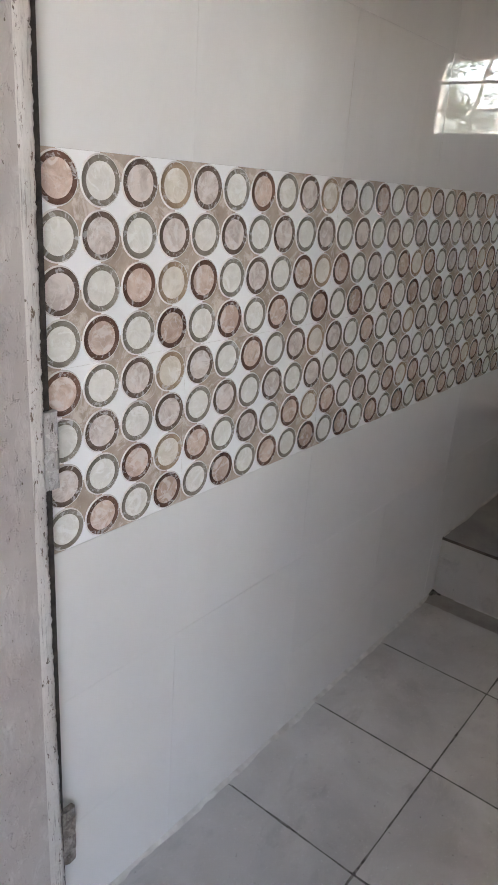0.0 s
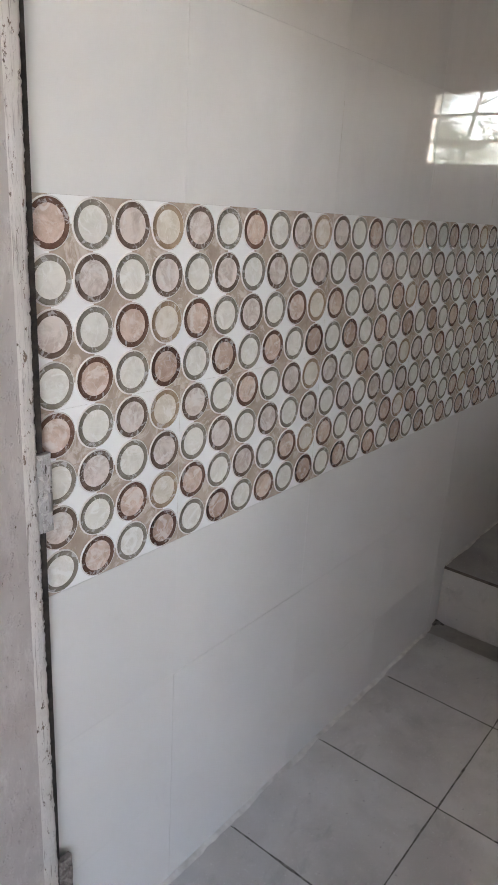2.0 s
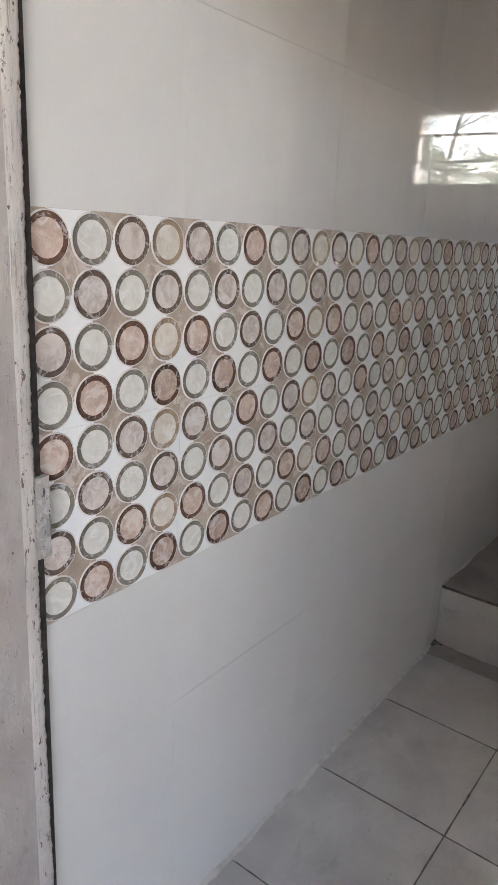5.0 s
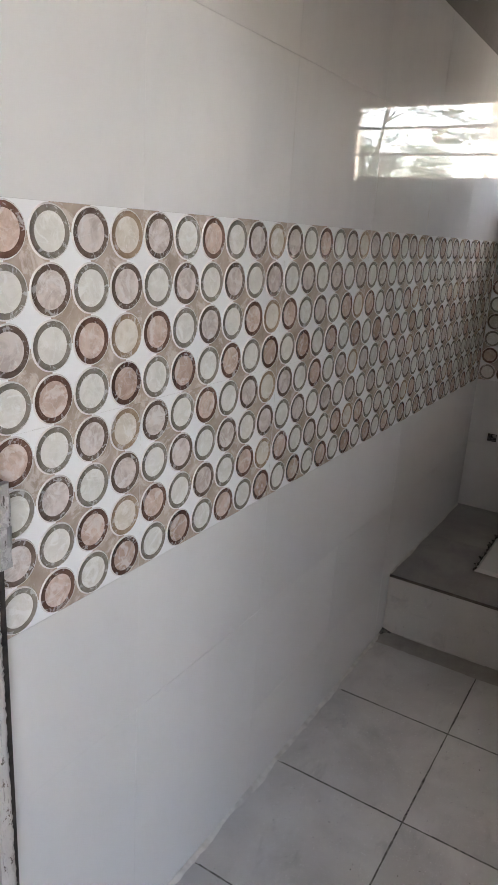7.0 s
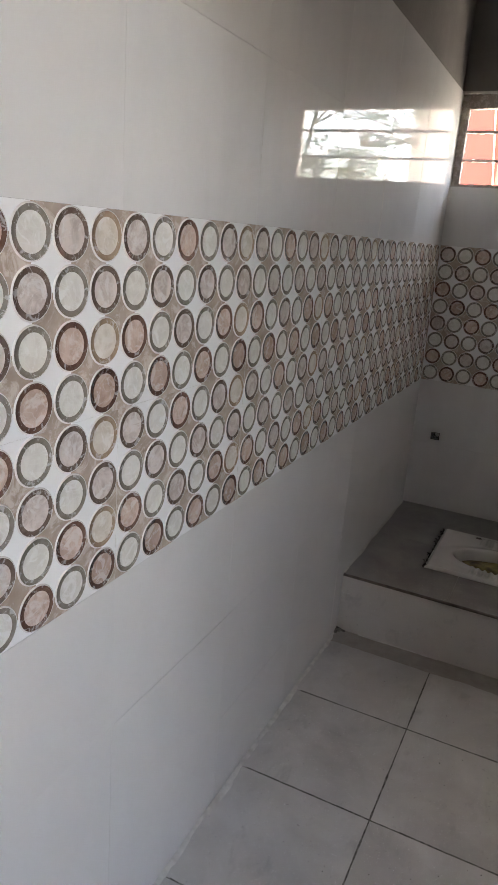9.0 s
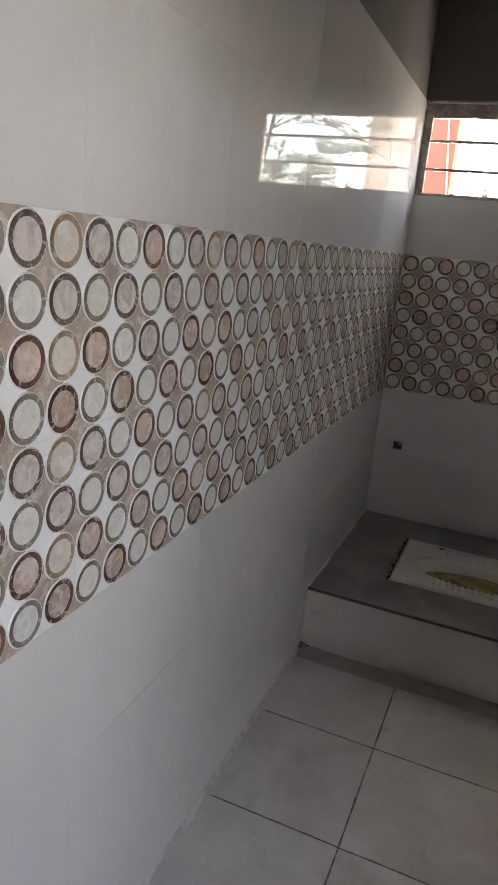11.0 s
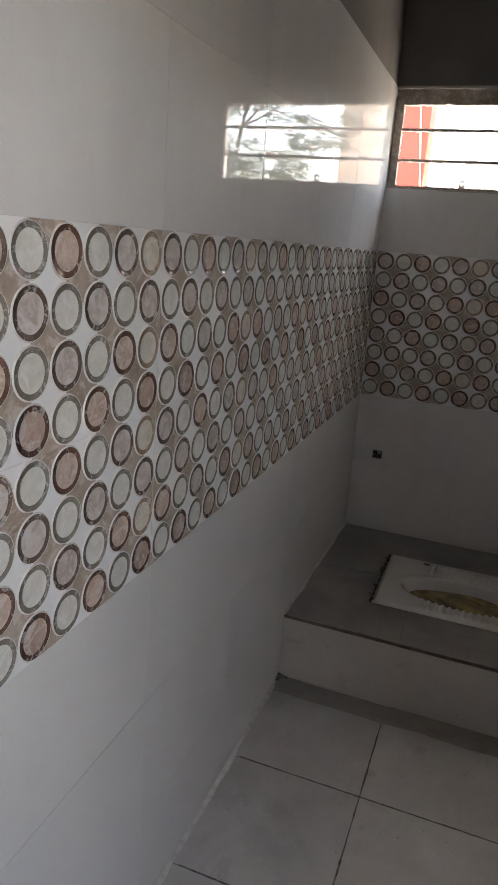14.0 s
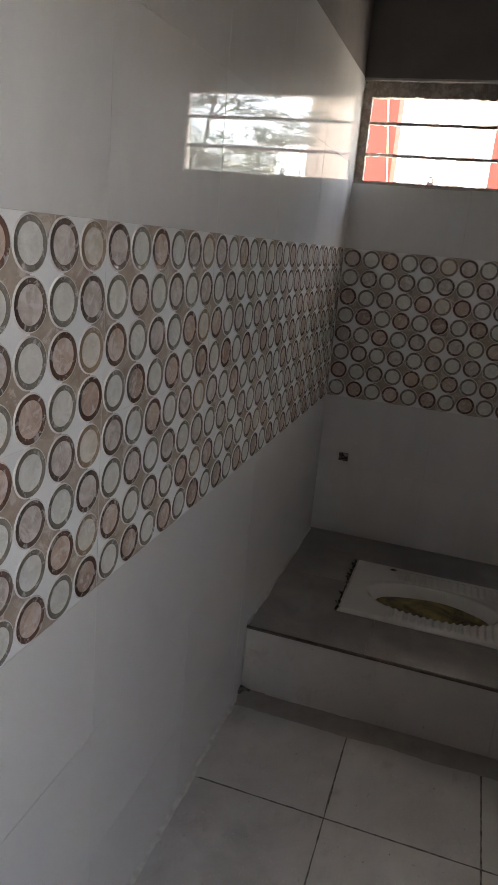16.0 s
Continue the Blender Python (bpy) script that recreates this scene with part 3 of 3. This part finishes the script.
def frame_post(x_face, sign, seed):
    """One side of the door frame: grey face, white stop edge and rebate."""
    rnd = random.Random(seed)
    back = x_face - sign * 0.09
    lo, hi = sorted((x_face, back))
    part("post", fr((lo, DOOR_Y0 - 0.01, 0.0), (hi, -0.341, DOOR_TOP - 0.002)), M["frame_paint"], door_frame)
    # rounded, uneven stop edge
    bm = bmesh.new()
    prof = [(-0.09, -0.341), (0.0, -0.341), (0.001, -0.337), (0.001, -0.3235), (-0.001, -0.319), (-0.004, -0.3175), (-0.09, -0.3175)]
    n = 420
    loops = []
    for k in range(n + 1):
        z = (DOOR_TOP - 0.002) * k / n
        w = rnd.gauss(0, 0.00045)
        w += 0.0005 * noise.noise((z * 6, seed, 0))
        bow = min(0.009, 0.007 * ((z - 1.05) / 0.75) ** 2)
        loops.append([bm.verts.new((x_face + sign * (px + (w if px > -0.05 and j > 1 else 0)), py - DOOR_Y1 + (w if 1 < j < 6 else 0) + (bow if j > 2 else 0), z))
                      for j, (px, py) in enumerate(prof)])
    for k in range(n):
        for j in range(len(prof) - 1):
            f = (loops[k][j], loops[k][j + 1], loops[k + 1][j + 1], loops[k + 1][j])
            bm.faces.new(f)
    bmesh.ops.recalc_face_normals(bm, faces=bm.faces)
    shade_smooth(part("stop_edge", bm, M["strip_paint"], door_frame, "chipped white stop edge with rust spots"), 50)
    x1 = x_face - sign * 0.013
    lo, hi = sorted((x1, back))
    part("rebate", fr((lo, -0.3175, 0.0), (hi, -0.300, DOOR_TOP - 0.002)), M["rebate"], door_frame, "grimy rebate with its shade put into the near-black colour")


frame_post(FX, 1, 1)
frame_post(DOOR_X1 - 0.034 - 0.06, -1, 2)
part("head", fr((FX - 0.09, DOOR_Y0 - 0.01, DOOR_TOP - 0.07), (DOOR_X1, -0.300, DOOR_TOP - 0.001)), M["frame_paint"], door_frame)
part("threshold", fr((FX, DOOR_Y0 - 0.01, -0.02), (DOOR_X1 - 0.094, -0.320, 0.006), 0.003), M["plaster"], door_frame)


def hinge(z0, z1, out=0.0, mat="hinge", label="thickly painted steel butt hinge on the door frame"):
    """Painted butt hinge: leaf on the rebate, knuckles and a bare pin."""
    h = thing("hinge", (0.018, -0.318 + out, z0), label, "hinge", group="door hinges")
    n = 14
    L = z1 - z0
    rnd = random.Random(int(z0 * 100))
    bm = bmesh.new()
    cols = []
    for k in range(n + 1):
        z = L * k / n
        cols.append([bm.verts.new((x + rnd.gauss(0, 0.0004), y + rnd.gauss(0, 0.0005), z + rnd.gauss(0, 0.0004))) for x, y in
                     ((0.0, 0.0), (0.010, 0.000), (0.0125, 0.010), (0.0125, 0.024), (0.009, 0.027), (0.0, 0.027))])
    for k in range(n):
        for j in range(6):
            bm.faces.new((cols[k][j], cols[k][(j + 1) % 6], cols[k + 1][(j + 1) % 6], cols[k + 1][j]))
    bm.faces.new(cols[0][::-1])
    bm.faces.new(cols[-1])
    bmesh.ops.recalc_face_normals(bm, faces=bm.faces)
    leaf = part("leaf", bm, M[mat], h)
    for z in (0.14, 0.5, 0.86):
        bm = bmesh.new()
        bmesh.ops.create_cone(bm, cap_ends=True, segments=12, radius1=0.0035, radius2=0.0028, depth=0.0016)
        screw = part("screw", bm, M[mat], leaf)
        screw.rotation_euler = (0, radians(90), 0)
        screw.location = (0.0128, 0.011, L * z)
    for a, b, kmat in ((0.26, 0.5, "bare_steel" if mat == "hinge" else mat), (0.62, 0.86, mat)):
        bm = bmesh.new()
        bmesh.ops.create_cone(bm, cap_ends=True, segments=14, radius1=0.0035, radius2=0.0035, depth=L * (b - a))
        k = shade_smooth(part("knuckle", bm, M[kmat], h, "worn bare steel knuckle" if kmat == "bare_steel" else ""))
        k.location = (0.0125, 0.0215, L * (a + b) / 2)
    return h


hinge(0.980, 1.100)
hinge(0.205, 0.335, 0.012, "grimy", "grimy brown steel butt hinge low on the door frame")

# ---- outside ----
def building(name, lo, hi, mat, label, cat="building"):
    b = thing(name, (lo[0], lo[1], -0.14), label, cat)
    o = (lo[0], lo[1], -0.14)
    part("wall", box([a - c for a, c in zip(lo, o)], [a - c for a, c in zip(hi, o)], 0.02), M[mat], b)
    part("roof", box((-0.2, -0.2, hi[2] + 0.14), (hi[0] - lo[0] + 0.2, hi[1] - lo[1] + 0.2, hi[2] + 0.4)), M["plaster"], b)
    return b


orange = building("house", (-9.0, 20.0, -0.14), (-2.30, 21.0, 9.0), "orange", "orange-red painted house wall beyond the window")
bm = bmesh.new()
bmesh.ops.create_cone(bm, cap_ends=True, segments=10, radius1=0.025, radius2=0.025, depth=3.0)
pp = part("drain_pipe", bm, M["pipe"], orange, "thin cream drain pipe")
pp.location = (9.0 - 2.50, -0.05, 4.7)
pp.rotation_euler = (0, radians(-7), 0)
apricot = building("house", (0.32, 20.0, -0.14), (4.72, 26.0, 6.2), "apricot", "apricot and orange painted house beyond the window")
part("orange_wall", box((-0.03, -0.03, 0.0), (3.16, -0.004, 6.3)), M["orange"], apricot, "orange-red painted wall face")


def tree(at, height, seed, spread, leaves):
    """Tapered trunk with limbs, twigs and many small leaf clumps."""
    rnd = random.Random(seed)
    t = thing("tree", at, "leafy tree with thin branches beyond the window", "tree")
    bm = bmesh.new()
    tips = []

    def limb(p, d, length, r, level):
        segs = 6
        prev = None
        for s in range(segs + 1):
            rr = r * (1 - 0.65 * s / segs)
            q = d.to_track_quat('Z', 'Y')
            ring = [bm.verts.new(p + q @ Vector((rr * math.cos(a), rr * math.sin(a), 0))) for a in [2 * math.pi * k / 6 for k in range(6)]]
            if prev:
                for k in range(6):
                    bm.faces.new((prev[k], prev[(k + 1) % 6], ring[(k + 1) % 6], ring[k]))
            prev = ring
            if level >= 2:
                tips.append((p.copy(), level))
            if level < 4 and s > (0 if level == 0 else 1):
                for _ in range(2 if level < 3 else 1):
                    side = Vector((rnd.gauss(0, 1), rnd.gauss(0, 1), rnd.gauss(0.05, 0.22))).normalized()
                    limb(p, (d * 0.5 + side).normalized(), length * rnd.uniform(0.4, 0.62), r * 0.45 * (1 - 0.5 * s / segs), level + 1) if rnd.random() < 0.75 else None
            d = (d + Vector((rnd.gauss(0, 0.13), rnd.gauss(0, 0.13), rnd.gauss(0.02, 0.08)))).normalized()
            p = p + d * (length / segs)

    limb(Vector((0, 0, 0)), Vector((0, 0, 1)), height, 0.08, 0)
    shade_smooth(part("trunk", bm, M["bark"], t))
    verts, faces = [], []
    clumps = [rnd.choice(tips)[0] for _ in range(leaves // 90)]
    for _ in range(leaves):
        c = rnd.choice(clumps)
        c = c + Vector((rnd.gauss(0, spread), rnd.gauss(0, spread), rnd.gauss(-0.02, spread * 0.3)))
        q = Euler((rnd.uniform(-1.2, 1.2), rnd.uniform(-0.5, 0.5), rnd.uniform(0, 6.3))).to_quaternion()
        a, b = rnd.uniform(0.04, 0.085), rnd.uniform(0.012, 0.022)
        i = len(verts)
        verts += [c + q @ Vector(w) for w in ((-a, 0, 0), (0, -b, 0.008), (a, 0, -0.01), (0, b, 0.008))]
        faces.append((i, i + 1, i + 2, i + 3))
    me = bpy.data.meshes.new("crown")
    me.from_pydata(verts, [], faces)
    me.materials.append(M["leaf"])
    cr = new("crown", me)
    cr.parent = t
    return t


tree((6.6, 15.6, -0.14), 6.4, 11, 0.20, 36000)
tree((8.6, 17.6, -0.14), 6.2, 23, 0.22, 36000)

# ---- patterned tiles and plain tiles ----
P = 0.075
DESIGN = ["TWRWTY", "WTWTWT", "RWTWRY", "WDWRWD"]
GAP = 0.0004


def slab(w, h, thick=0.008, cham=0.0001, gap=GAP):
    """A tile with a small chamfer round its face; its face lies at w = 0."""
    bm = bmesh.new()
    x0, x1, y0, y1 = gap / 2, w - gap / 2, gap / 2, h - gap / 2
    loops = []
    for z, i in ((-thick, 0), (-cham, 0), (0, cham)):
        loops.append([bm.verts.new((x, y, z)) for x, y in ((x0 + i, y0 + i), (x1 - i, y0 + i), (x1 - i, y1 - i), (x0 + i, y1 - i))])
    for a, b in zip(loops, loops[1:]):
        for k in range(4):
            bm.faces.new((a[k], a[(k + 1) % 4], b[(k + 1) % 4], b[k]))
    bm.faces.new(loops[2])
    return bm


def mesh_of(name, bm, mats):
    me = bpy.data.meshes.new(name)
    bm.normal_update()
    bm.to_mesh(me)
    bm.free()
    for mt in mats:
        me.materials.append(mt)
    return me


def patterned(cols, start):
    """Ground of a patterned tile: a checker of white and beige whose corners lie at the circles' centres."""
    w, h = cols * P, 4 * P
    bm = bmesh.new()
    g = GAP / 2
    us = [g] + [(k + 0.5) * P for k in range(int(cols + 0.5))] + [w - g]
    us = sorted({u for u in us if u <= w - g})
    vs = [g] + [(k + 0.5) * P for k in range(4)] + [h - g]
    grid = [[bm.verts.new((u, v, 0)) for v in vs] for u in us]
    for i in range(len(us) - 1):
        for j in range(len(vs) - 1):
            f = bm.faces.new((grid[i][j], grid[i + 1][j], grid[i + 1][j + 1], grid[i][j + 1]))
            f.material_index = (i + j + start) % 2
    nu, nv = len(us), len(vs)
    border = [grid[i][0] for i in range(nu)] + [grid[nu - 1][j] for j in range(1, nv)] + \
             [grid[i][nv - 1] for i in range(nu - 2, -1, -1)] + [grid[0][j] for j in range(nv - 2, 0, -1)]
    low = [bm.verts.new((b.co.x, b.co.y, -0.008)) for b in border]
    for k in range(len(border)):
        n = (k + 1) % len(border)
        bm.faces.new((border[n], border[k], low[k], low[n])).material_index = 2
    return mesh_of("tile", bm, [M["star_white"], M["star_beige"], M["tile_edge"]])


def medallion(kind):
    """Raised circle: pale bevelled rim, marbled ring and a slightly domed disc."""
    bm = bmesh.new()
    seg = 32
    prof = [(0.0366, -0.0002, 2), (0.0358, 0.0012, 2), (0.0350, 0.0018, 2), (0.0342, 0.0017, 2), (0.0339, 0.0013, 1), (0.0262, 0.0012, 1), (0.0256, 0.0010, 0), (0.0150, 0.0012, 0)]
    loops = [[bm.verts.new((r * math.cos(a), r * math.sin(a), z)) for a in [2 * math.pi * k / seg for k in range(seg)]] for r, z, _ in prof]
    for (a, b, pr) in zip(loops, loops[1:], prof[1:]):
        for k in range(seg):
            f = bm.faces.new((a[k], a[(k + 1) % seg], b[(k + 1) % seg], b[k]))
            f.material_index = pr[2]
            f.smooth = True
    c = bm.verts.new((0, 0, 0.0013))
    for k in range(seg):
        f = bm.faces.new((c, loops[-1][k], loops[-1][(k + 1) % seg]))
        f.material_index = 0
        f.smooth = True
    disc, ring = KINDS[kind]
    return mesh_of("medallion", bm, [disc, ring, M["rim"]])


MED = {k: medallion(k) for k in KINDS}
PLAIN, GROUND = {}, {}
tilt = random.Random(3)


def place(name, me, wall, face, u, v, lean=0.0003):
    ob = new(name, me)
    ob.parent = wall
    w = Matrix.Rotation(tilt.gauss(0, lean), 4, 'X') @ Matrix.Rotation(tilt.gauss(0, lean), 4, 'Y')
    ob.matrix_basis = face @ Matrix.Translation((u, v, tilt.uniform(-0.0003, 0.0002))) @ w
    return ob


def plain_tile(wall, face, u0, u1, v0, v1, mat="plain", lean=0.0003, gap=GAP):
    key = (round(u1 - u0, 4), round(v1 - v0, 4), mat)
    if key not in PLAIN:
        PLAIN[key] = mesh_of("tile", slab(u1 - u0, v1 - v0, gap=gap), [M[mat]])
    return place("tile", PLAIN[key], wall, face, u0, v0, lean)


def band_tile(wall, face, u0, cols, first, v0):
    """A patterned tile of so many columns of circles, beginning with design column first."""
    key = (cols, first % 2)
    if key not in GROUND:
        GROUND[key] = patterned(cols, 1 + first % 2)
    t = place("patterned_tile", GROUND[key], wall, face, u0, v0, 0.0006)
    for k in range(int(cols)):
        for r in range(4):
            ob = new("medallion", MED[DESIGN[r][(first + k) % 6]])
            ob.parent = t
            ob.matrix_basis = Matrix.Translation(((k + 0.5) * P, (3.5 - r) * P, 0)) @ Matrix.Rotation(tilt.uniform(0, 6.28), 4, 'Z')


def holed_tile(w, h, a, b, c, d):
    """A plain tile cut round a square hole for a pipe."""
    bm = bmesh.new()
    g = GAP / 2
    us, vs = (g, a, b, w - g), (c, d)
    vs = (g, c, d, h - g)
    grid = [[bm.verts.new((u, v, 0)) for v in vs] for u in us]
    back = [[bm.verts.new((u, v, -0.008)) for v in vs] for u in us]
    for i in range(3):
        for j in range(3):
            if (i, j) != (1, 1):
                bm.faces.new((grid[i][j], grid[i + 1][j], grid[i + 1][j + 1], grid[i][j + 1]))
    for p, q in (((1, 1), (2, 1)), ((2, 1), (2, 2)), ((2, 2), (1, 2)), ((1, 2), (1, 1))):
        bm.faces.new((grid[q[0]][q[1]], grid[p[0]][p[1]], back[p[0]][p[1]], back[q[0]][q[1]])[::-1])
    ring = ((0, 0), (3, 0), (3, 3), (0, 3))
    for p, q in zip(ring, ring[1:] + ring[:1]):
        bm.faces.new((grid[p[0]][p[1]], grid[q[0]][q[1]], back[q[0]][q[1]], back[p[0]][p[1]]))
    return mesh_of("tile", bm, [M["plain"]])


def spans(a, b, first, step):
    cuts = [a] + [first + k * step for k in range(20) if a + 0.01 < first + k * step < b - 0.01] + [b]
    return list(zip(cuts, cuts[1:]))


for v0, v1 in ROWS_Z:
    band = abs(v1 - v0 - 0.3) < 1e-6 and 0.8 < v0 < 1.2
    for u0, u1 in spans(-0.30, LENGTH, 0.0, 0.45):
        if band:
            band_tile(wall_left, FACE_LEFT, u0, round((u1 - u0) / P, 4), 2 if u0 < -0.1 else 0, v0)
        else:
            plain_tile(wall_left, FACE_LEFT, u0, u1, v0, v1, "plain_low" if v0 < 0.8 else "plain")
    if v0 > 1.7:
        plain_tile(wall_back, FACE_BACK, WIN_X1, WIDTH, v0, v1)
        continue
    for u0, u1 in spans(0.0, WIDTH, 0.45, 0.45):
        if band:
            band_tile(wall_back, FACE_BACK, u0, round((u1 - u0) / P, 4), 0, v0)
        elif v0 > 1.4:
            plain_tile(wall_back, FACE_BACK, u0, u1, v0, WIN_Z0)
        elif v0 > 0.5 and u0 < 0.01:
            place("tile", holed_tile(u1 - u0, v1 - v0, 0.086 - u0, 0.126 - u0, 0.572 - v0, 0.608 - v0), wall_back, FACE_BACK, u0, v0)
        else:
            plain_tile(wall_back, FACE_BACK, u0, u1, v0, v1)

# floor tiles
for x0, x1 in spans(0.002, WIDTH, 0.382, 0.40):
    for y0, y1 in spans(DOOR_Y1 - 0.016, STEP_Y - 0.001, -0.2, 0.40):
        t = plain_tile(floor, FACE_UP, x0, x1, y0, y1, "floor_tile", 0.0003, 0.003)


# cement smeared along the foot of the wall and before the riser
def ragged_strip(length, width, height, seed, ragged=1.0):
    """A low cement fillet: high at its back edge, with an uneven front edge; it runs along u."""
    rnd = random.Random(seed)
    n = int(length / 0.012)
    bm = bmesh.new()
    rows = []
    for k in range(n + 1):
        u = length * k / n
        w = width * (1 - 0.45 * ragged + ragged * (0.45 * noise.noise((u * 7, seed, 0)) + 0.25 * noise.noise((u * 38, seed, 3))))
        w = max(0.003, w)
        rows.append([bm.verts.new((u, 0.0, height)), bm.verts.new((u, w * 0.5, height * 0.55)), bm.verts.new((u, w, -0.0005))])
    for a, b in zip(rows, rows[1:]):
        for j in range(2):
            bm.faces.new((a[j], a[j + 1], b[j + 1], b[j]))
    bmesh.ops.recalc_face_normals(bm, faces=bm.faces)
    return bm


fillet = part("cement_fillet", ragged_strip(1.71, 0.024, 0.004, 4), M["smear"], floor, "pale cement smear along the wall's foot")
fillet.matrix_basis = Matrix(((0, 1, 0, 0.0008), (1, 0, 0, -0.29), (0, 0, 1, 0.0), (0, 0, 0, 1)))
# brown-grey strip along the riser's foot, darker than the floor tiles
film = part("damp_film", ragged_strip(WIDTH - 0.004, 0.1, 0.0012, 8, 0.16), M["strip_cement"], floor, "dark brown-grey strip before the riser")
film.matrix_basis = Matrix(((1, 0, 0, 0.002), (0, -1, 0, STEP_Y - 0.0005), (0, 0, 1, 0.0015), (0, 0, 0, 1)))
smear = part("cement_smear", ragged_strip(0.30, 0.008, 0.004, 12), M["smear"], floor, "pale cement flakes at the riser's foot")
smear.matrix_basis = Matrix(((1, 0, 0, 0.09), (0, -1, 0, STEP_Y - 0.0005), (0, 0, 1, 0.002), (0, 0, 0, 1)))
bm = bmesh.new()
ring = [bm.verts.new((r * math.cos(a), -r * math.sin(a), z)) for a, r, z in
        [(k * math.pi / 18, 0.034 + 0.012 * abs(math.sin(3 + k * 1.1)) - 0.02 * (1 - abs(k - 4.5) / 4.5), 0.0025) for k in range(10)]]
tip = bm.verts.new((0, 0, 0.012))
for p, q in zip(ring, ring[1:]):
    bm.faces.new((tip, q, p))
bmesh.ops.recalc_face_normals(bm, faces=bm.faces)
corner = part("corner_dirt", bm, M["mortar"], floor, "dark dirt in the corner by the step")
corner.location = (0.0015, STEP_Y - 0.001, 0)
edge = part("platform_joint", ragged_strip(LENGTH - STEP_Y - 0.02, 0.014, 0.004, 17), M["smear"], platform, "pale cement joint along the wall")
edge.matrix_basis = Matrix(((0, 1, 0, 0.0008), (1, 0, 0, 0.002), (0, 0, 1, STEP_Z), (0, 0, 0, 1)))


# white grout and cement runs left on the wall tiles
for y0, z0, length, width, seed in ((0.4492, 1.545, 0.12, 0.0022, 31), (1.334, 1.452, 0.16, 0.017, 32), (1.52, 1.50, 0.19, 0.006, 33), (1.72, 1.46, 0.24, 0.007, 34),
                                    (0.905, 1.50, 0.10, 0.002, 35)):
    run = part("cement_smear", ragged_strip(length, width, 0.0002, seed, 0.9), M["smear"], wall_left, "pale cement run on the glazed tile")
    run.matrix_basis = Matrix(((0, 0, 1, 0.0009), (0, 1, 0, y0), (1, 0, 0, z0), (0, 0, 0, 1)))


# dirt worked into the floor joints, wider and narrower along its length
def joint_dirt(length, seed):
    rnd = random.Random(seed)
    n = int(length / 0.004)
    bm = bmesh.new()
    rows = []
    for k in range(n + 1):
        u = length * k / n
        w = 0.0016 + 0.0028 * max(0.0, noise.noise((u * 9, seed, 0)) + 0.25) + 0.0012 * noise.noise((u * 28, seed, 5))
        a, b = (max(0.0004, w * rnd.uniform(0.75, 1.15)) for _ in range(2))
        rows.append([bm.verts.new((u, -a, 0)), bm.verts.new((u, b, 0))])
    for p, q in zip(rows, rows[1:]):
        bm.faces.new((p[0], q[0], q[1], p[1]))
    return bm


for k, x in enumerate((0.382, 0.782)):
    d = part("joint_dirt", joint_dirt(STEP_Y - DOOR_Y1 - 0.02, 3 + k), M["joint_dirt"], floor, "black dirt in an open tile joint")
    d.matrix_basis = Matrix(((0, -1, 0, x), (1, 0, 0, DOOR_Y1 + 0.01), (0, 0, 1, 0.0008), (0, 0, 0, 1)))
for k, y in enumerate((-0.2, 0.2, 0.6, 1.0, 1.4)):
    if y < STEP_Y - 0.1:
        d = part("joint_dirt", joint_dirt(WIDTH - 0.03, 13 + k), M["joint_dirt"], floor, "black dirt in an open tile joint")
        d.matrix_basis = Matrix.Translation((0.025, y, 0.001))

# grit on the floor
rnd = random.Random(21)
bm = bmesh.new()
for k in range(170):
    x = 0.05 + (WIDTH - 0.1) * math.sqrt(rnd.random())
    y = rnd.uniform(-0.2, 1.4)
    r = bmesh.ops.create_icosphere(bm, subdivisions=1, radius=rnd.choice((0.0007, 0.001, 0.001, 0.0016)))
    pale = rnd.random() < 0.4
    for vtx in r["verts"]:
        vtx.co = Vector((x, y, 0.0009)) + vtx.co * rnd.uniform(0.7, 1.2)
        for f in vtx.link_faces:
            f.material_index = 1 if pale else 0
tagged(part("floor_grit", bm, [M["mortar"], M["smear"]]), "scattered dark and pale grit on the floor tiles", "grit", kind="stuff")
